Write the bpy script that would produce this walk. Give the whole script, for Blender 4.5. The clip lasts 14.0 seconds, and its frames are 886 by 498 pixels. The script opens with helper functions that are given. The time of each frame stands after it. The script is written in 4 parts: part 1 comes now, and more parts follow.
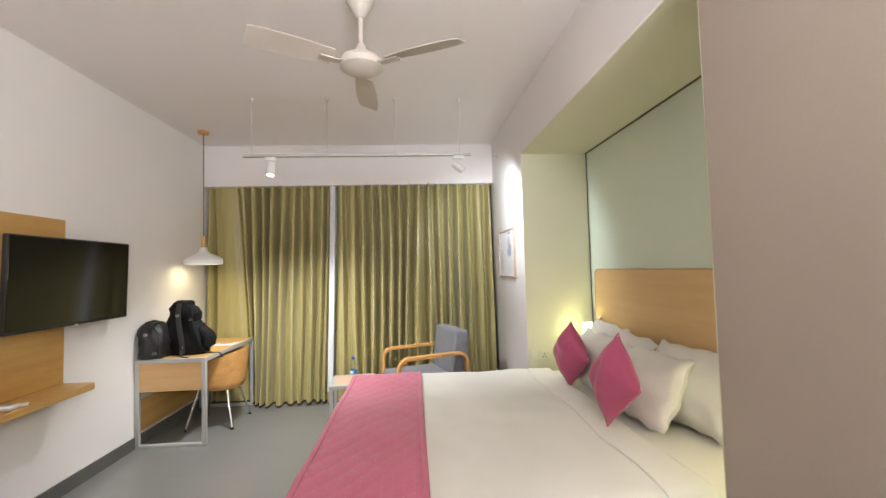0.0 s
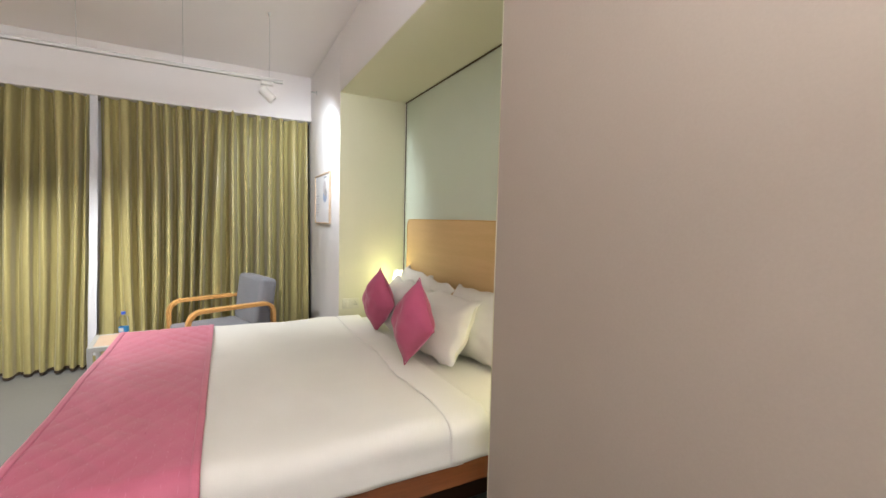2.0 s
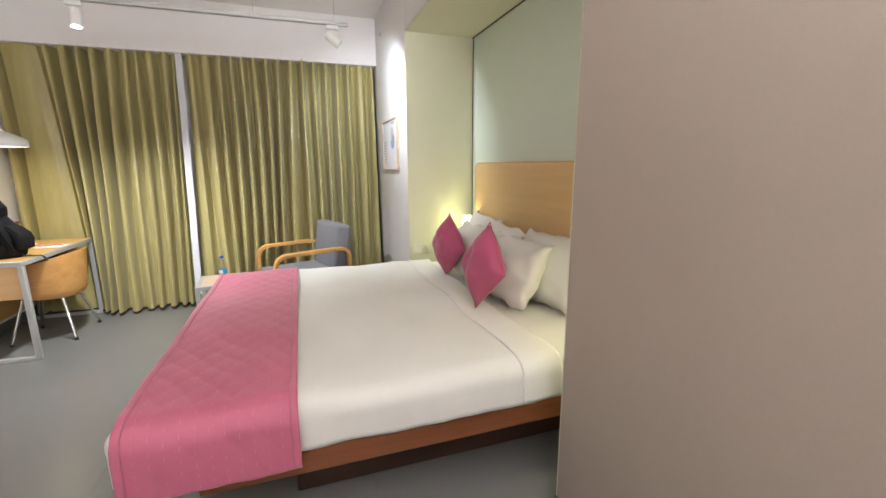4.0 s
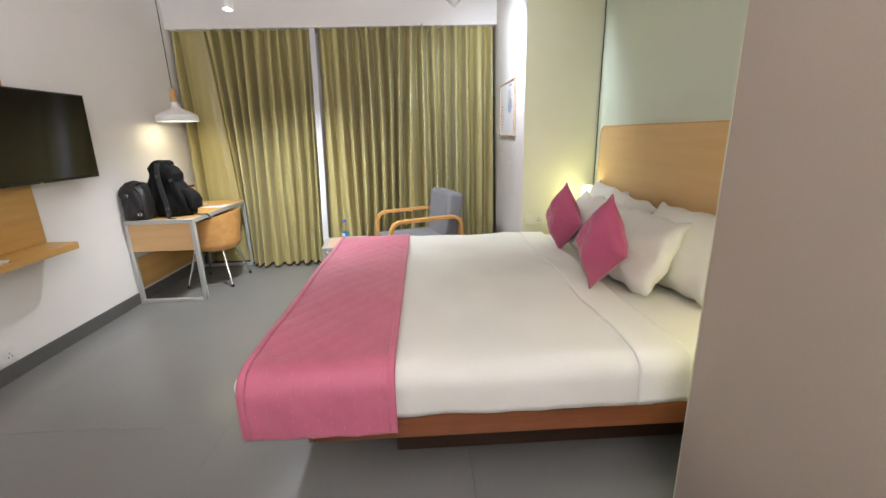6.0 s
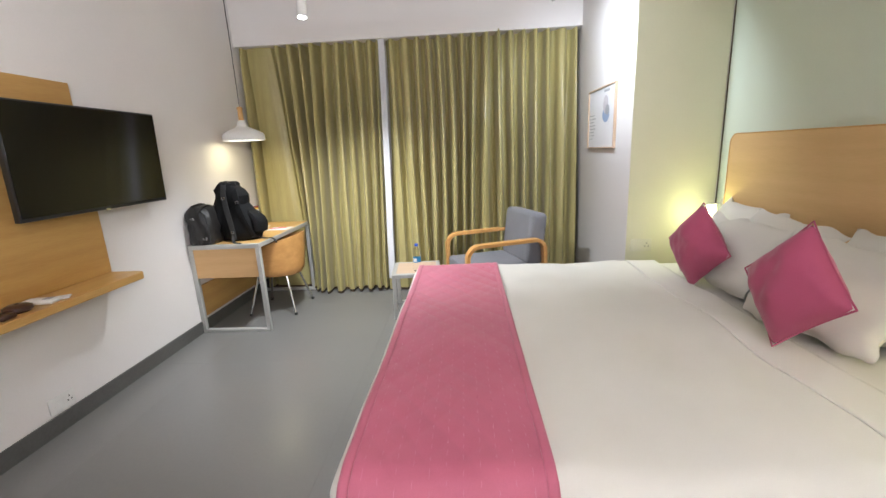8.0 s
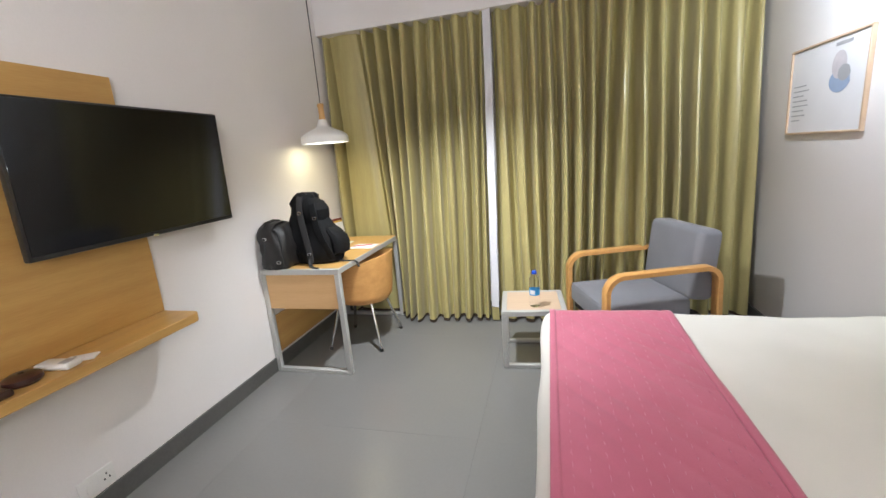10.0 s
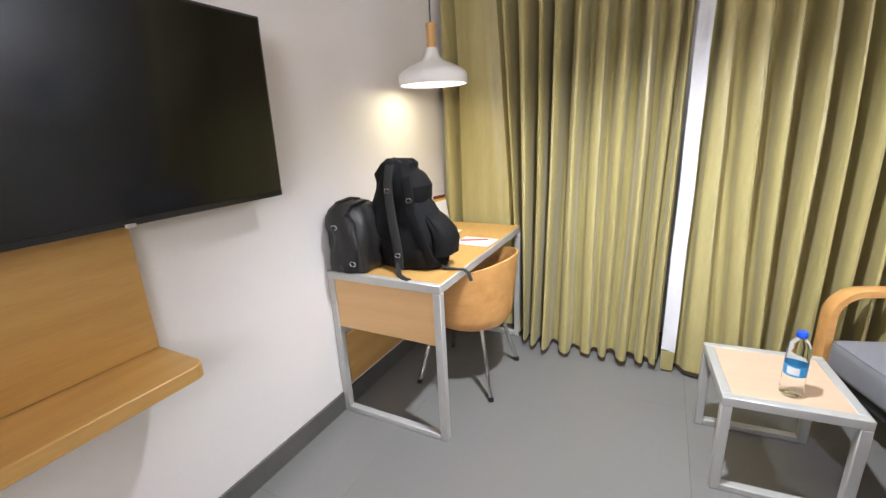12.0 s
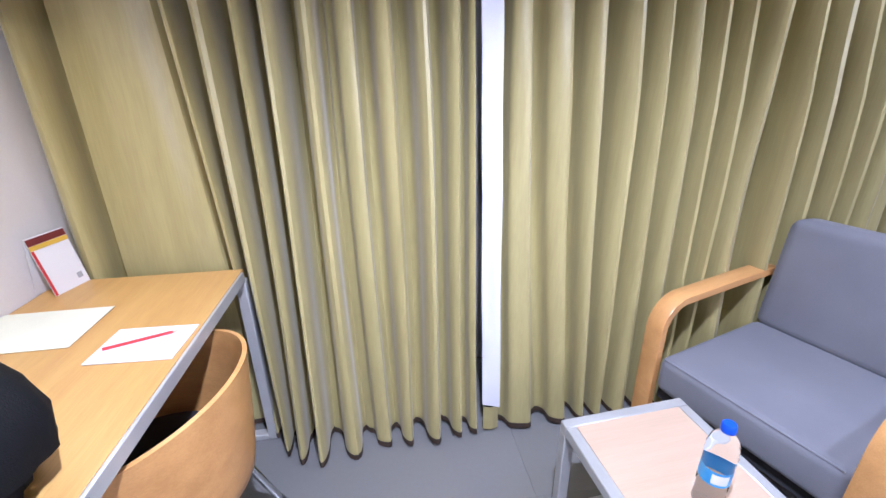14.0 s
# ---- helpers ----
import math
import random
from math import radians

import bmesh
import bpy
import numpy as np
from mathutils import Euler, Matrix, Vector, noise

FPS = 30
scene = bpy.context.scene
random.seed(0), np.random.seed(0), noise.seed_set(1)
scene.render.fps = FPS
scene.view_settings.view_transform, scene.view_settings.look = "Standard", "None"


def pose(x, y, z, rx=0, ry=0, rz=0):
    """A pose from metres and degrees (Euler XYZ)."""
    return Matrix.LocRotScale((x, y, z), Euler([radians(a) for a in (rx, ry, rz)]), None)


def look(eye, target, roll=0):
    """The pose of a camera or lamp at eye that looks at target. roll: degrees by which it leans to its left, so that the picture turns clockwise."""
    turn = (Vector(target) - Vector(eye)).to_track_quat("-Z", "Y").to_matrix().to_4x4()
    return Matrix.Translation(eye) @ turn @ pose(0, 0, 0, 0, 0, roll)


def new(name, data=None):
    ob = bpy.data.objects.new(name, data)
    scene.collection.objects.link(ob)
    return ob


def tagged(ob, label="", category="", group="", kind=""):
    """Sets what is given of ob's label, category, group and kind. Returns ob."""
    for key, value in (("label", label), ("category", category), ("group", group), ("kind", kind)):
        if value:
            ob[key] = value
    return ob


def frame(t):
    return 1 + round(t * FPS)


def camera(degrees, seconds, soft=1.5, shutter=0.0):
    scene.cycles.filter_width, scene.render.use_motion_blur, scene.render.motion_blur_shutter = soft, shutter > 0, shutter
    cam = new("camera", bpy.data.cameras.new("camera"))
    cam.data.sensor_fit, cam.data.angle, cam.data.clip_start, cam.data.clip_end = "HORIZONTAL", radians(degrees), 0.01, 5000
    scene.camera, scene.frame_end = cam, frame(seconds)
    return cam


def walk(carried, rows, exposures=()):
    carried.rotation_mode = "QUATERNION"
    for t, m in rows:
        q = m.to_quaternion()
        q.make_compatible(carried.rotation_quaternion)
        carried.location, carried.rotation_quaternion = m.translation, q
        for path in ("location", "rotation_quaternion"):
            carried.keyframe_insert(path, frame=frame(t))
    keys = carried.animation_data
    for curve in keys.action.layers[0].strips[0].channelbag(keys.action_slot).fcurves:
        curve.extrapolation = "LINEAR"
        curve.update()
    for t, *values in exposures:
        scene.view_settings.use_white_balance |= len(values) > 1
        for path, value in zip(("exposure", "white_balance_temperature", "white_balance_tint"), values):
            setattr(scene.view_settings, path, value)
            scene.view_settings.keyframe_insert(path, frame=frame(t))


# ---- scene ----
cam = camera(93.4, 14.0)
PATH = [
    (0, (-0.021, 0.069, 1.47), (0.123, 2.062, 1.563), -1.6),
    (0.5, (0.012, 0.097, 1.464), (0.374, 2.063, 1.544), -1.2),
    (1, (0.038, 0.111, 1.455), (0.655, 2.013, 1.468), -0.4),
    (1.5, (0.078, 0.124, 1.438), (0.895, 1.948, 1.379), 0.7),
    (2, (0.097, 0.133, 1.422), (1.023, 1.9, 1.287), 1.4),
    (2.5, (0.089, 0.15, 1.41), (1.008, 1.913, 1.193), 1.3),
    (3, (0.078, 0.15, 1.417), (0.931, 1.937, 1.14), 0.7),
    (5.5, (0.127, 0.215, 1.397), (0.333, 2.135, 0.878), -1.4),
    (6, (0.147, 0.262, 1.403), (0.227, 2.188, 0.871), -1.5),
    (6.5, (0.093, 0.367, 1.404), (0.07, 2.294, 0.869), -1.8),
    (7, (-0.013, 0.47, 1.405), (-0.103, 2.401, 0.892), -2.1),
    (9.5, (-0.387, 1.284, 1.402), (-0.561, 3.233, 0.989), -4.1),
    (10, (-0.505, 1.536, 1.416), (-1.009, 3.421, 0.979), -4.7),
    (10.5, (-0.735, 1.74, 1.393), (-1.586, 3.494, 0.948), -5.3),
    (11, (-0.957, 1.924, 1.42), (-2.041, 3.534, 0.94), -4.9),
    (11.5, (-1.013, 2.199, 1.392), (-2.093, 3.802, 0.878), -4.0),
    (12, (-1.094, 2.512, 1.364), (-1.992, 4.21, 0.806), -2.9),
    (12.5, (-1.207, 2.823, 1.383), (-1.914, 4.583, 0.748), -3.1),
    (13, (-1.242, 3.085, 1.34), (-1.761, 4.885, 0.641), -3.1),
    (13.5, (-1.228, 3.346, 1.36), (-1.506, 5.179, 0.61), -3.1),
    (14, (-1.34, 3.574, 1.356), (-1.088, 5.411, 0.607), -0.9),
]
walk(cam, [(t, look(eye, target, roll)) for t, eye, target, roll in PATH],
     exposures=[(0.0, 0.0, 6050, 7), (9.0, 0.0, 5750, 7), (11.0, 0.08, 5750, 8), (12.0, 0.18, 5700, 10), (13.3, 0.12, 5400, 16), (14.0, 0.2, 4900, 23)])

# ---- world and light ----
world = bpy.data.worlds.new("world")
world.use_nodes = True
world.node_tree.nodes["Background"].inputs[0].default_value = (0.5, 0.5, 0.55, 1)
world.node_tree.nodes["Background"].inputs[1].default_value = 0.02
scene.world = world


def lamp(name, kind, m, energy, colour, size=0.05, cone=60, blend=0.4):
    data = bpy.data.lights.new(name, kind)
    data.energy, data.color = energy, colour
    if kind == "SPOT":
        data.spot_size, data.spot_blend, data.shadow_soft_size = radians(cone), blend, size
    elif kind == "AREA":
        data.shape, data.size = "DISK", size
    else:
        data.shadow_soft_size = size
    ob = new(name, data)
    ob.matrix_basis = m
    return ob


AIM_A = (-1.04, 4.20, 0.0)
AIM_B = (1.10, 4.75, 1.20)
lamp("track_lamp_light", "SPOT", look((-1.222, 3.735, 2.252), AIM_A), 205, (1.0, 0.96, 0.91), 0.04, 118, 0.85)
lamp("track_lamp_light", "SPOT", look((0.458, 3.787, 2.310), AIM_B), 52, (0.95, 0.97, 1.0), 0.05, 146, 0.6)
pl = lamp("pendant_light", "AREA", pose(-2.195, 4.58, 1.577), 2.0, (1.0, 0.80, 0.38), 0.34)
pl.data.spread = radians(180)
lamp("bedside_light", "POINT", pose(1.45, 3.60, 0.90), 2.5, (1.0, 0.96, 0.40), 0.03)
lamp("bedside_light", "POINT", pose(1.45, 1.50, 0.90), 5.5, (1.0, 0.94, 0.58), 0.03)
# added fill lamp behind the starting point, out of view, to brighten the ceiling
fill = lamp("unseen_fill", "AREA", look((0.75, -0.9, 2.1), (0.40, -0.40, 3.2)), 245, (1.0, 0.95, 0.93), 1.0)
fill.data.shape, fill.data.size, fill.data.size_y = "RECTANGLE", 1.7, 0.8


# ---- materials ----
def nodes_of(name):
    m = bpy.data.materials.new(name)
    m.use_nodes = True
    nt = m.node_tree
    return m, nt, nt.nodes["Principled BSDF"]


def link(nt, a, b):
    nt.links.new(a, b)


def surface(name, c1, c2=None, rough=0.6, metal=0.0, scale=3.0, fine=90.0, bump=0.15, stretch=(1, 1, 1), sheen=0.0,
            vary=0.0, rough_vary=0.08, spec=0.5, dist=0.002, wide=0.14):
    """A surface with broad and fine variation, and fine relief."""
    m, nt, b = nodes_of(name)
    c2 = c2 or tuple(v * 0.88 for v in c1)
    tc = nt.nodes.new("ShaderNodeTexCoord")
    mp = nt.nodes.new("ShaderNodeMapping")
    mp.inputs["Scale"].default_value = stretch
    link(nt, tc.outputs["Object"], mp.inputs["Vector"])
    n1, n2 = nt.nodes.new("ShaderNodeTexNoise"), nt.nodes.new("ShaderNodeTexNoise")
    n1.inputs["Scale"].default_value, n1.inputs["Detail"].default_value = scale, 5
    n2.inputs["Scale"].default_value, n2.inputs["Detail"].default_value = fine, 3
    for n in (n1, n2):
        link(nt, mp.outputs[0], n.inputs["Vector"])
    blend = nt.nodes.new("ShaderNodeMath")
    blend.operation = "MULTIPLY_ADD"
    blend.inputs[1].default_value = 0.35
    link(nt, n2.outputs["Fac"], blend.inputs[0])
    half = nt.nodes.new("ShaderNodeMath")
    half.operation = "MULTIPLY"
    half.inputs[1].default_value = 0.65
    link(nt, n1.outputs["Fac"], half.inputs[0])
    link(nt, half.outputs[0], blend.inputs[2])
    ramp = nt.nodes.new("ShaderNodeValToRGB")
    ramp.color_ramp.elements[0].position, ramp.color_ramp.elements[1].position = 0.5 - wide, 0.5 + wide
    ramp.color_ramp.elements[0].color, ramp.color_ramp.elements[1].color = (*c2, 1), (*c1, 1)
    link(nt, blend.outputs[0], ramp.inputs[0])
    out = ramp.outputs[0]
    if vary:
        info = nt.nodes.new("ShaderNodeObjectInfo")
        hsv = nt.nodes.new("ShaderNodeHueSaturation")
        rng = nt.nodes.new("ShaderNodeMapRange")
        rng.inputs[3].default_value, rng.inputs[4].default_value = 1 - vary, 1 + vary
        link(nt, info.outputs["Random"], rng.inputs[0])
        link(nt, rng.outputs[0], hsv.inputs["Value"])
        link(nt, out, hsv.inputs["Color"])
        out = hsv.outputs[0]
    link(nt, out, b.inputs["Base Color"])
    rr = nt.nodes.new("ShaderNodeMapRange")
    rr.inputs[3].default_value, rr.inputs[4].default_value = max(rough - rough_vary, 0.02), min(rough + rough_vary, 1)
    link(nt, n1.outputs["Fac"], rr.inputs[0])
    link(nt, rr.outputs[0], b.inputs["Roughness"])
    b.inputs["Metallic"].default_value = metal
    b.inputs["Specular IOR Level"].default_value = spec
    if sheen:
        b.inputs["Sheen Weight"].default_value, b.inputs["Sheen Roughness"].default_value = sheen, 0.4
    if bump:
        bp = nt.nodes.new("ShaderNodeBump")
        bp.inputs["Strength"].default_value, bp.inputs["Distance"].default_value = bump, dist
        link(nt, n2.outputs["Fac"], bp.inputs["Height"])
        link(nt, bp.outputs[0], b.inputs["Normal"])
    return m


def glowing(name, colour, strength):
    m, nt, b = nodes_of(name)
    b.inputs["Base Color"].default_value = (0.8, 0.8, 0.78, 1)
    b.inputs["Emission Color"].default_value = (*colour, 1)
    b.inputs["Emission Strength"].default_value = strength
    return m


def glassy(name, colour=(1, 1, 1), rough=0.02, ior=1.45):
    m, nt, b = nodes_of(name)
    b.inputs["Base Color"].default_value = (*colour, 1)
    b.inputs["Transmission Weight"].default_value, b.inputs["Roughness"].default_value = 1.0, rough
    b.inputs["IOR"].default_value = ior
    return m


def wood(name, light, dark, grain, rough=0.38, bump=0.06):
    s = {"x": (0.6, 9, 9), "y": (9, 0.6, 9), "z": (9, 9, 0.6)}[grain]
    return surface(name, light, dark, rough, 0, 2.2, 26, bump, s, rough_vary=0.06, dist=0.001)


WALL = surface("white_wall_paint", (0.80, 0.77, 0.75), (0.76, 0.73, 0.71), 0.75, 0, 1.2, 140, 0.10)
CEIL = surface("ceiling_paint", (0.84, 0.80, 0.78), (0.82, 0.78, 0.76), 0.85, 0, 0.8, 120, 0.06)
# white wall paint with the warm shade beside the entry put into its colour
WALL_SHADED = surface("shaded_wall_paint", (0.46, 0.395, 0.325), (0.435, 0.37, 0.305), 0.7, 0, 1.5, 140, 0.12)
OLIVE = surface("pale_olive_paint", (0.70, 0.69, 0.52), (0.67, 0.66, 0.49), 0.72, 0, 1.4, 140, 0.10)
SAGE = surface("sage_green_paint", (0.66, 0.73, 0.61), (0.63, 0.70, 0.58), 0.72, 0, 1.4, 140, 0.10)
FLOOR = surface("grey_stone_floor", (0.215, 0.213, 0.203), (0.180, 0.177, 0.166), 0.27, 0, 0.9, 60, 0.0, vary=0.012, rough_vary=0.015, wide=0.4)
GROUT = surface("dark_joint", (0.10, 0.10, 0.095), None, 0.8)
SKIRT = surface("dark_grey_skirting", (0.115, 0.113, 0.105), (0.085, 0.083, 0.076), 0.45, 0, 4, 60, 0.05)
OAK_Y = wood("oak_veneer_lengthwise", (0.59, 0.362, 0.112), (0.50, 0.285, 0.08), "y")
OAK_Z = wood("oak_veneer_upright", (0.60, 0.345, 0.11), (0.52, 0.28, 0.085), "z")
OAK_X = wood("oak_veneer_crosswise", (0.64, 0.41, 0.19), (0.58, 0.36, 0.155), "x")
HEAD_OAK = wood("honey_oak_headboard", (0.68, 0.46, 0.22), (0.62, 0.41, 0.185), "y")
PALE_OAK = wood("pale_oak_inlay", (0.62, 0.46, 0.32), (0.56, 0.41, 0.28), "x")
BENT = wood("bent_beech", (0.66, 0.36, 0.12), (0.54, 0.28, 0.085), "x", 0.32)
RAIL = wood("reddish_bed_rail_wood", (0.25, 0.085, 0.03), (0.19, 0.062, 0.021), "x", 0.42)
# brown wood darkened in its colour for the shade under the bed
PLINTH = wood("shaded_plinth_wood", (0.06, 0.027, 0.014), (0.045, 0.02, 0.011), "x", 0.5)
STEEL = surface("satin_grey_metal", (0.52, 0.52, 0.50), (0.47, 0.47, 0.45), 0.42, 0.3, 6, 200, 0.03)
CHROME = surface("chrome", (0.75, 0.75, 0.75), None, 0.15, 1.0, 6, 200, 0.0)
WHITE_MET = surface("white_enamel", (0.80, 0.79, 0.76), (0.77, 0.76, 0.73), 0.35, 0, 5, 200, 0.02)
PLASTIC = surface("white_plastic", (0.80, 0.79, 0.76), None, 0.4, 0, 9, 200, 0.02)
IVORY = surface("ivory_plastic", (0.70, 0.69, 0.55), None, 0.45, 0, 9, 200, 0.02)
CREAM = surface("cream_fan_enamel", (0.62, 0.57, 0.50), (0.56, 0.51, 0.45), 0.4, 0, 5, 150, 0.02)
LINEN = surface("white_bed_linen", (0.72, 0.70, 0.65), (0.68, 0.66, 0.61), 0.9, 0, 3, 420, 0.25, sheen=0.15)
PINK = surface("pink_quilted_cloth", (0.52, 0.135, 0.215), (0.46, 0.115, 0.185), 0.62, 0, 4, 300, 0.25, sheen=0.35)
THREAD = surface("pale_pink_thread", (0.56, 0.17, 0.26), None, 0.30, 0, 9, 300, 0.0)
MAGENTA = surface("magenta_cushion_cloth", (0.41, 0.07, 0.15), (0.36, 0.06, 0.13), 0.68, 0, 4, 380, 0.3, sheen=0.3)
CURTAIN = surface("olive_satin_curtain", (0.43, 0.375, 0.155), (0.37, 0.315, 0.128), 0.38, 0, 2.0, 16, 0.04, (10, 10, 0.5), sheen=0.2)
EDGE_BROWN = surface("dark_brown_edge", (0.05, 0.03, 0.018), None, 0.8, 0, 5, 200, 0.2)
GAP_SHADE = surface("painted_gap_shade", (0.13, 0.10, 0.06), None, 0.8)
LINING = surface("white_curtain_lining", (0.72, 0.72, 0.74), (0.66, 0.66, 0.69), 0.85, 0, 5, 300, 0.2)
GREY_CLOTH = surface("grey_woven_upholstery", (0.215, 0.215, 0.235), (0.18, 0.18, 0.20), 0.9, 0, 4, 420, 0.4, sheen=0.2)
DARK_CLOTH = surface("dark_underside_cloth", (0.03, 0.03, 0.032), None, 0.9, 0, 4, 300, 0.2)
BLACK_CLOTH = surface("black_nylon", (0.010, 0.010, 0.011), (0.007, 0.007, 0.007), 0.75, 0, 8, 350, 0.5, spec=0.15)
WEB = surface("charcoal_webbing", (0.020, 0.019, 0.019), (0.014, 0.0135, 0.013), 0.75, 0, 20, 500, 0.5)
LEATHER = surface("black_leather", (0.014, 0.012, 0.011), (0.009, 0.008, 0.008), 0.48, 0, 6, 160, 0.35)
SCREEN = surface("glossy_black_screen", (0.006, 0.006, 0.0065), None, 0.10, 0, 2, 50, 0.0, rough_vary=0.02, spec=0.5)
BLACK = surface("black_plastic", (0.02, 0.02, 0.02), None, 0.35, 0, 8, 200, 0.05)
BROWN_PL = surface("dark_brown_plastic", (0.05, 0.02, 0.015), (0.035, 0.014, 0.01), 0.3, 0, 8, 200, 0.05)
PAPER = surface("white_paper", (0.80, 0.79, 0.80), (0.77, 0.76, 0.77), 0.8, 0, 6, 300, 0.05)
CREAM_PAPER = surface("cream_paper", (0.78, 0.77, 0.62), None, 0.8, 0, 6, 300, 0.05)
RED = surface("red_print", (0.55, 0.03, 0.03), None, 0.6, 0, 9, 300, 0.0)
DARK_RED = surface("dark_red_print", (0.16, 0.02, 0.02), None, 0.6, 0, 9, 300, 0.0)
YELLOW = surface("yellow_print", (0.75, 0.50, 0.05), None, 0.6, 0, 9, 300, 0.0)
GREY_INK = surface("grey_print", (0.42, 0.42, 0.44), None, 0.7, 0, 9, 300, 0.0)
BLUE_INK = surface("blue_print", (0.36, 0.44, 0.60), (0.31, 0.39, 0.55), 0.7, 0, 30, 300, 0.0)
ROSE_INK = surface("rose_print", (0.62, 0.58, 0.60), None, 0.7, 0, 30, 300, 0.0)
CAP_BLUE = surface("blue_cap_plastic", (0.02, 0.09, 0.62), None, 0.35, 0, 9, 200, 0.02)
LABEL_BLUE = surface("blue_bottle_label", (0.05, 0.30, 0.66), (0.08, 0.38, 0.72), 0.4, 0, 30, 200, 0.0)
PET = glassy("clear_bottle_plastic", (0.98, 0.99, 1.0), 0.03, 1.12)
GLOW_DISC = glowing("lit_pendant_diffuser", (1.0, 0.93, 0.78), 2.2)
GLOW_SPOT = glowing("lit_spot_lens", (1.0, 0.95, 0.88), 25)
GLOW_SHADE = glowing("lit_bedside_shade", (1.0, 0.93, 0.66), 0.9)


# ---- mesh helpers ----
def smooth(me, angle=40):
    me.polygons.foreach_set("use_smooth", [True] * len(me.polygons))
    bm = bmesh.new()
    bm.from_mesh(me)
    for e in bm.edges:
        if len(e.link_faces) == 2 and e.calc_face_angle(0) > radians(angle):
            e.smooth = False
    bm.to_mesh(me)
    bm.free()


def mesh_of(name, bm, material, angle=40):
    bmesh.ops.recalc_face_normals(bm, faces=bm.faces[:])
    me = bpy.data.meshes.new(name)
    bm.to_mesh(me)
    bm.free()
    me.materials.append(material)
    smooth(me, angle)
    return me


def part(name, bm, material, parent, label="", m=None):
    ob = new(name, mesh_of(name, bm, material))
    ob.parent = parent
    if m is not None:
        ob.matrix_basis = m
    return tagged(ob, label)


def thing(name, m, label, category, group="", kind=""):
    ob = new(name)
    ob.empty_display_size = 0.1
    ob.matrix_basis = m
    return tagged(ob, label, category, group, kind)


def solo(name, bm, material, label, category, m=None, kind="", group=""):
    ob = new(name, mesh_of(name, bm, material))
    if m is not None:
        ob.matrix_basis = m
    return tagged(ob, label, category, group, kind)


def box(x0, x1, y0, y1, z0, z1, bevel=0.0, seg=2, bm=None):
    bm = bm or bmesh.new()
    r = bmesh.ops.create_cube(bm, size=1)
    vs = r["verts"]
    for v in vs:
        v.co = Vector((x0 + (v.co.x + 0.5) * (x1 - x0), y0 + (v.co.y + 0.5) * (y1 - y0), z0 + (v.co.z + 0.5) * (z1 - z0)))
    if bevel:
        es = list({e for v in vs for e in v.link_edges})
        bmesh.ops.bevel(bm, geom=es, offset=bevel, segments=seg, affect="EDGES", profile=0.5)
    return bm


def lathe(profile, n=32, bm=None, at=(0, 0, 0)):
    """A turned body from (radius, height) pairs."""
    bm = bm or bmesh.new()
    rings = []
    for r, z in profile:
        if r < 1e-5:
            rings.append([bm.verts.new((at[0], at[1], at[2] + z))])
        else:
            rings.append([bm.verts.new((at[0] + r * math.cos(2 * math.pi * i / n), at[1] + r * math.sin(2 * math.pi * i / n), at[2] + z)) for i in range(n)])
    for a, b in zip(rings, rings[1:]):
        for i in range(n):
            j = (i + 1) % n
            if len(a) == 1 and len(b) > 1:
                bm.faces.new((a[0], b[i], b[j]))
            elif len(b) == 1 and len(a) > 1:
                bm.faces.new((a[i], a[j], b[0]))
            elif len(a) > 1:
                bm.faces.new((a[i], a[j], b[j], b[i]))
    return bm


def sweep(points, half_w, half_t, side, bm=None, n=4, taper=None):
    """A bar along points: n = 4 gives a flat bar with its width along side, more gives a round tube."""
    bm = bm or bmesh.new()
    pts = [Vector(p) for p in points]
    side = Vector(side).normalized()
    rings = []
    for i, p in enumerate(pts):
        t = (pts[min(i + 1, len(pts) - 1)] - pts[max(i - 1, 0)]).normalized()
        s = (side - t * side.dot(t)).normalized()
        u = t.cross(s)
        k = taper[i] if taper else 1
        if n == 4:
            e = 0.82
            cs = [(1, e), (e, 1), (-e, 1), (-1, e), (-1, -e), (-e, -1), (e, -1), (1, -e)]
        else:
            cs = [(math.cos(2 * math.pi * j / n), math.sin(2 * math.pi * j / n)) for j in range(n)]
        rings.append([bm.verts.new(p + s * half_w * a * k + u * half_t * b * k) for a, b in cs])
    c = len(rings[0])
    for a, b in zip(rings, rings[1:]):
        for j in range(c):
            bm.faces.new((a[j], a[(j + 1) % c], b[(j + 1) % c], b[j]))
    bm.faces.new(rings[0])
    bm.faces.new(rings[-1][::-1])
    return bm


def tube(points, r, bm=None, n=10):
    d = Vector(points[-1]) - Vector(points[0])
    side = (1, 0, 0) if abs(d.normalized().x) < 0.8 else (0, 1, 0)
    return sweep(points, r, r, side, bm, n)


def grid(nu, nv, fn, bm=None):
    bm = bm or bmesh.new()
    vs = [[bm.verts.new(fn(i / nu, j / nv)) for j in range(nv + 1)] for i in range(nu + 1)]
    for i in range(nu):
        for j in range(nv):
            bm.faces.new((vs[i][j], vs[i + 1][j], vs[i + 1][j + 1], vs[i][j + 1]))
    return bm


def thicken(bm, d):
    bmesh.ops.recalc_face_normals(bm, faces=bm.faces[:])
    bmesh.ops.solidify(bm, geom=bm.faces[:], thickness=d)
    return bm


def cloth_part(name, bm, material, parent, label, d):
    ob = part(name, bm, material, parent, label)
    mod = ob.modifiers.new("thickness", "SOLIDIFY")
    mod.thickness, mod.offset = d, -1
    return ob


def arc(cx, cz, r, a0, a1, n=8):
    return [(cx + r * math.cos(radians(a0 + (a1 - a0) * i / n)), cz + r * math.sin(radians(a0 + (a1 - a0) * i / n))) for i in range(n + 1)]


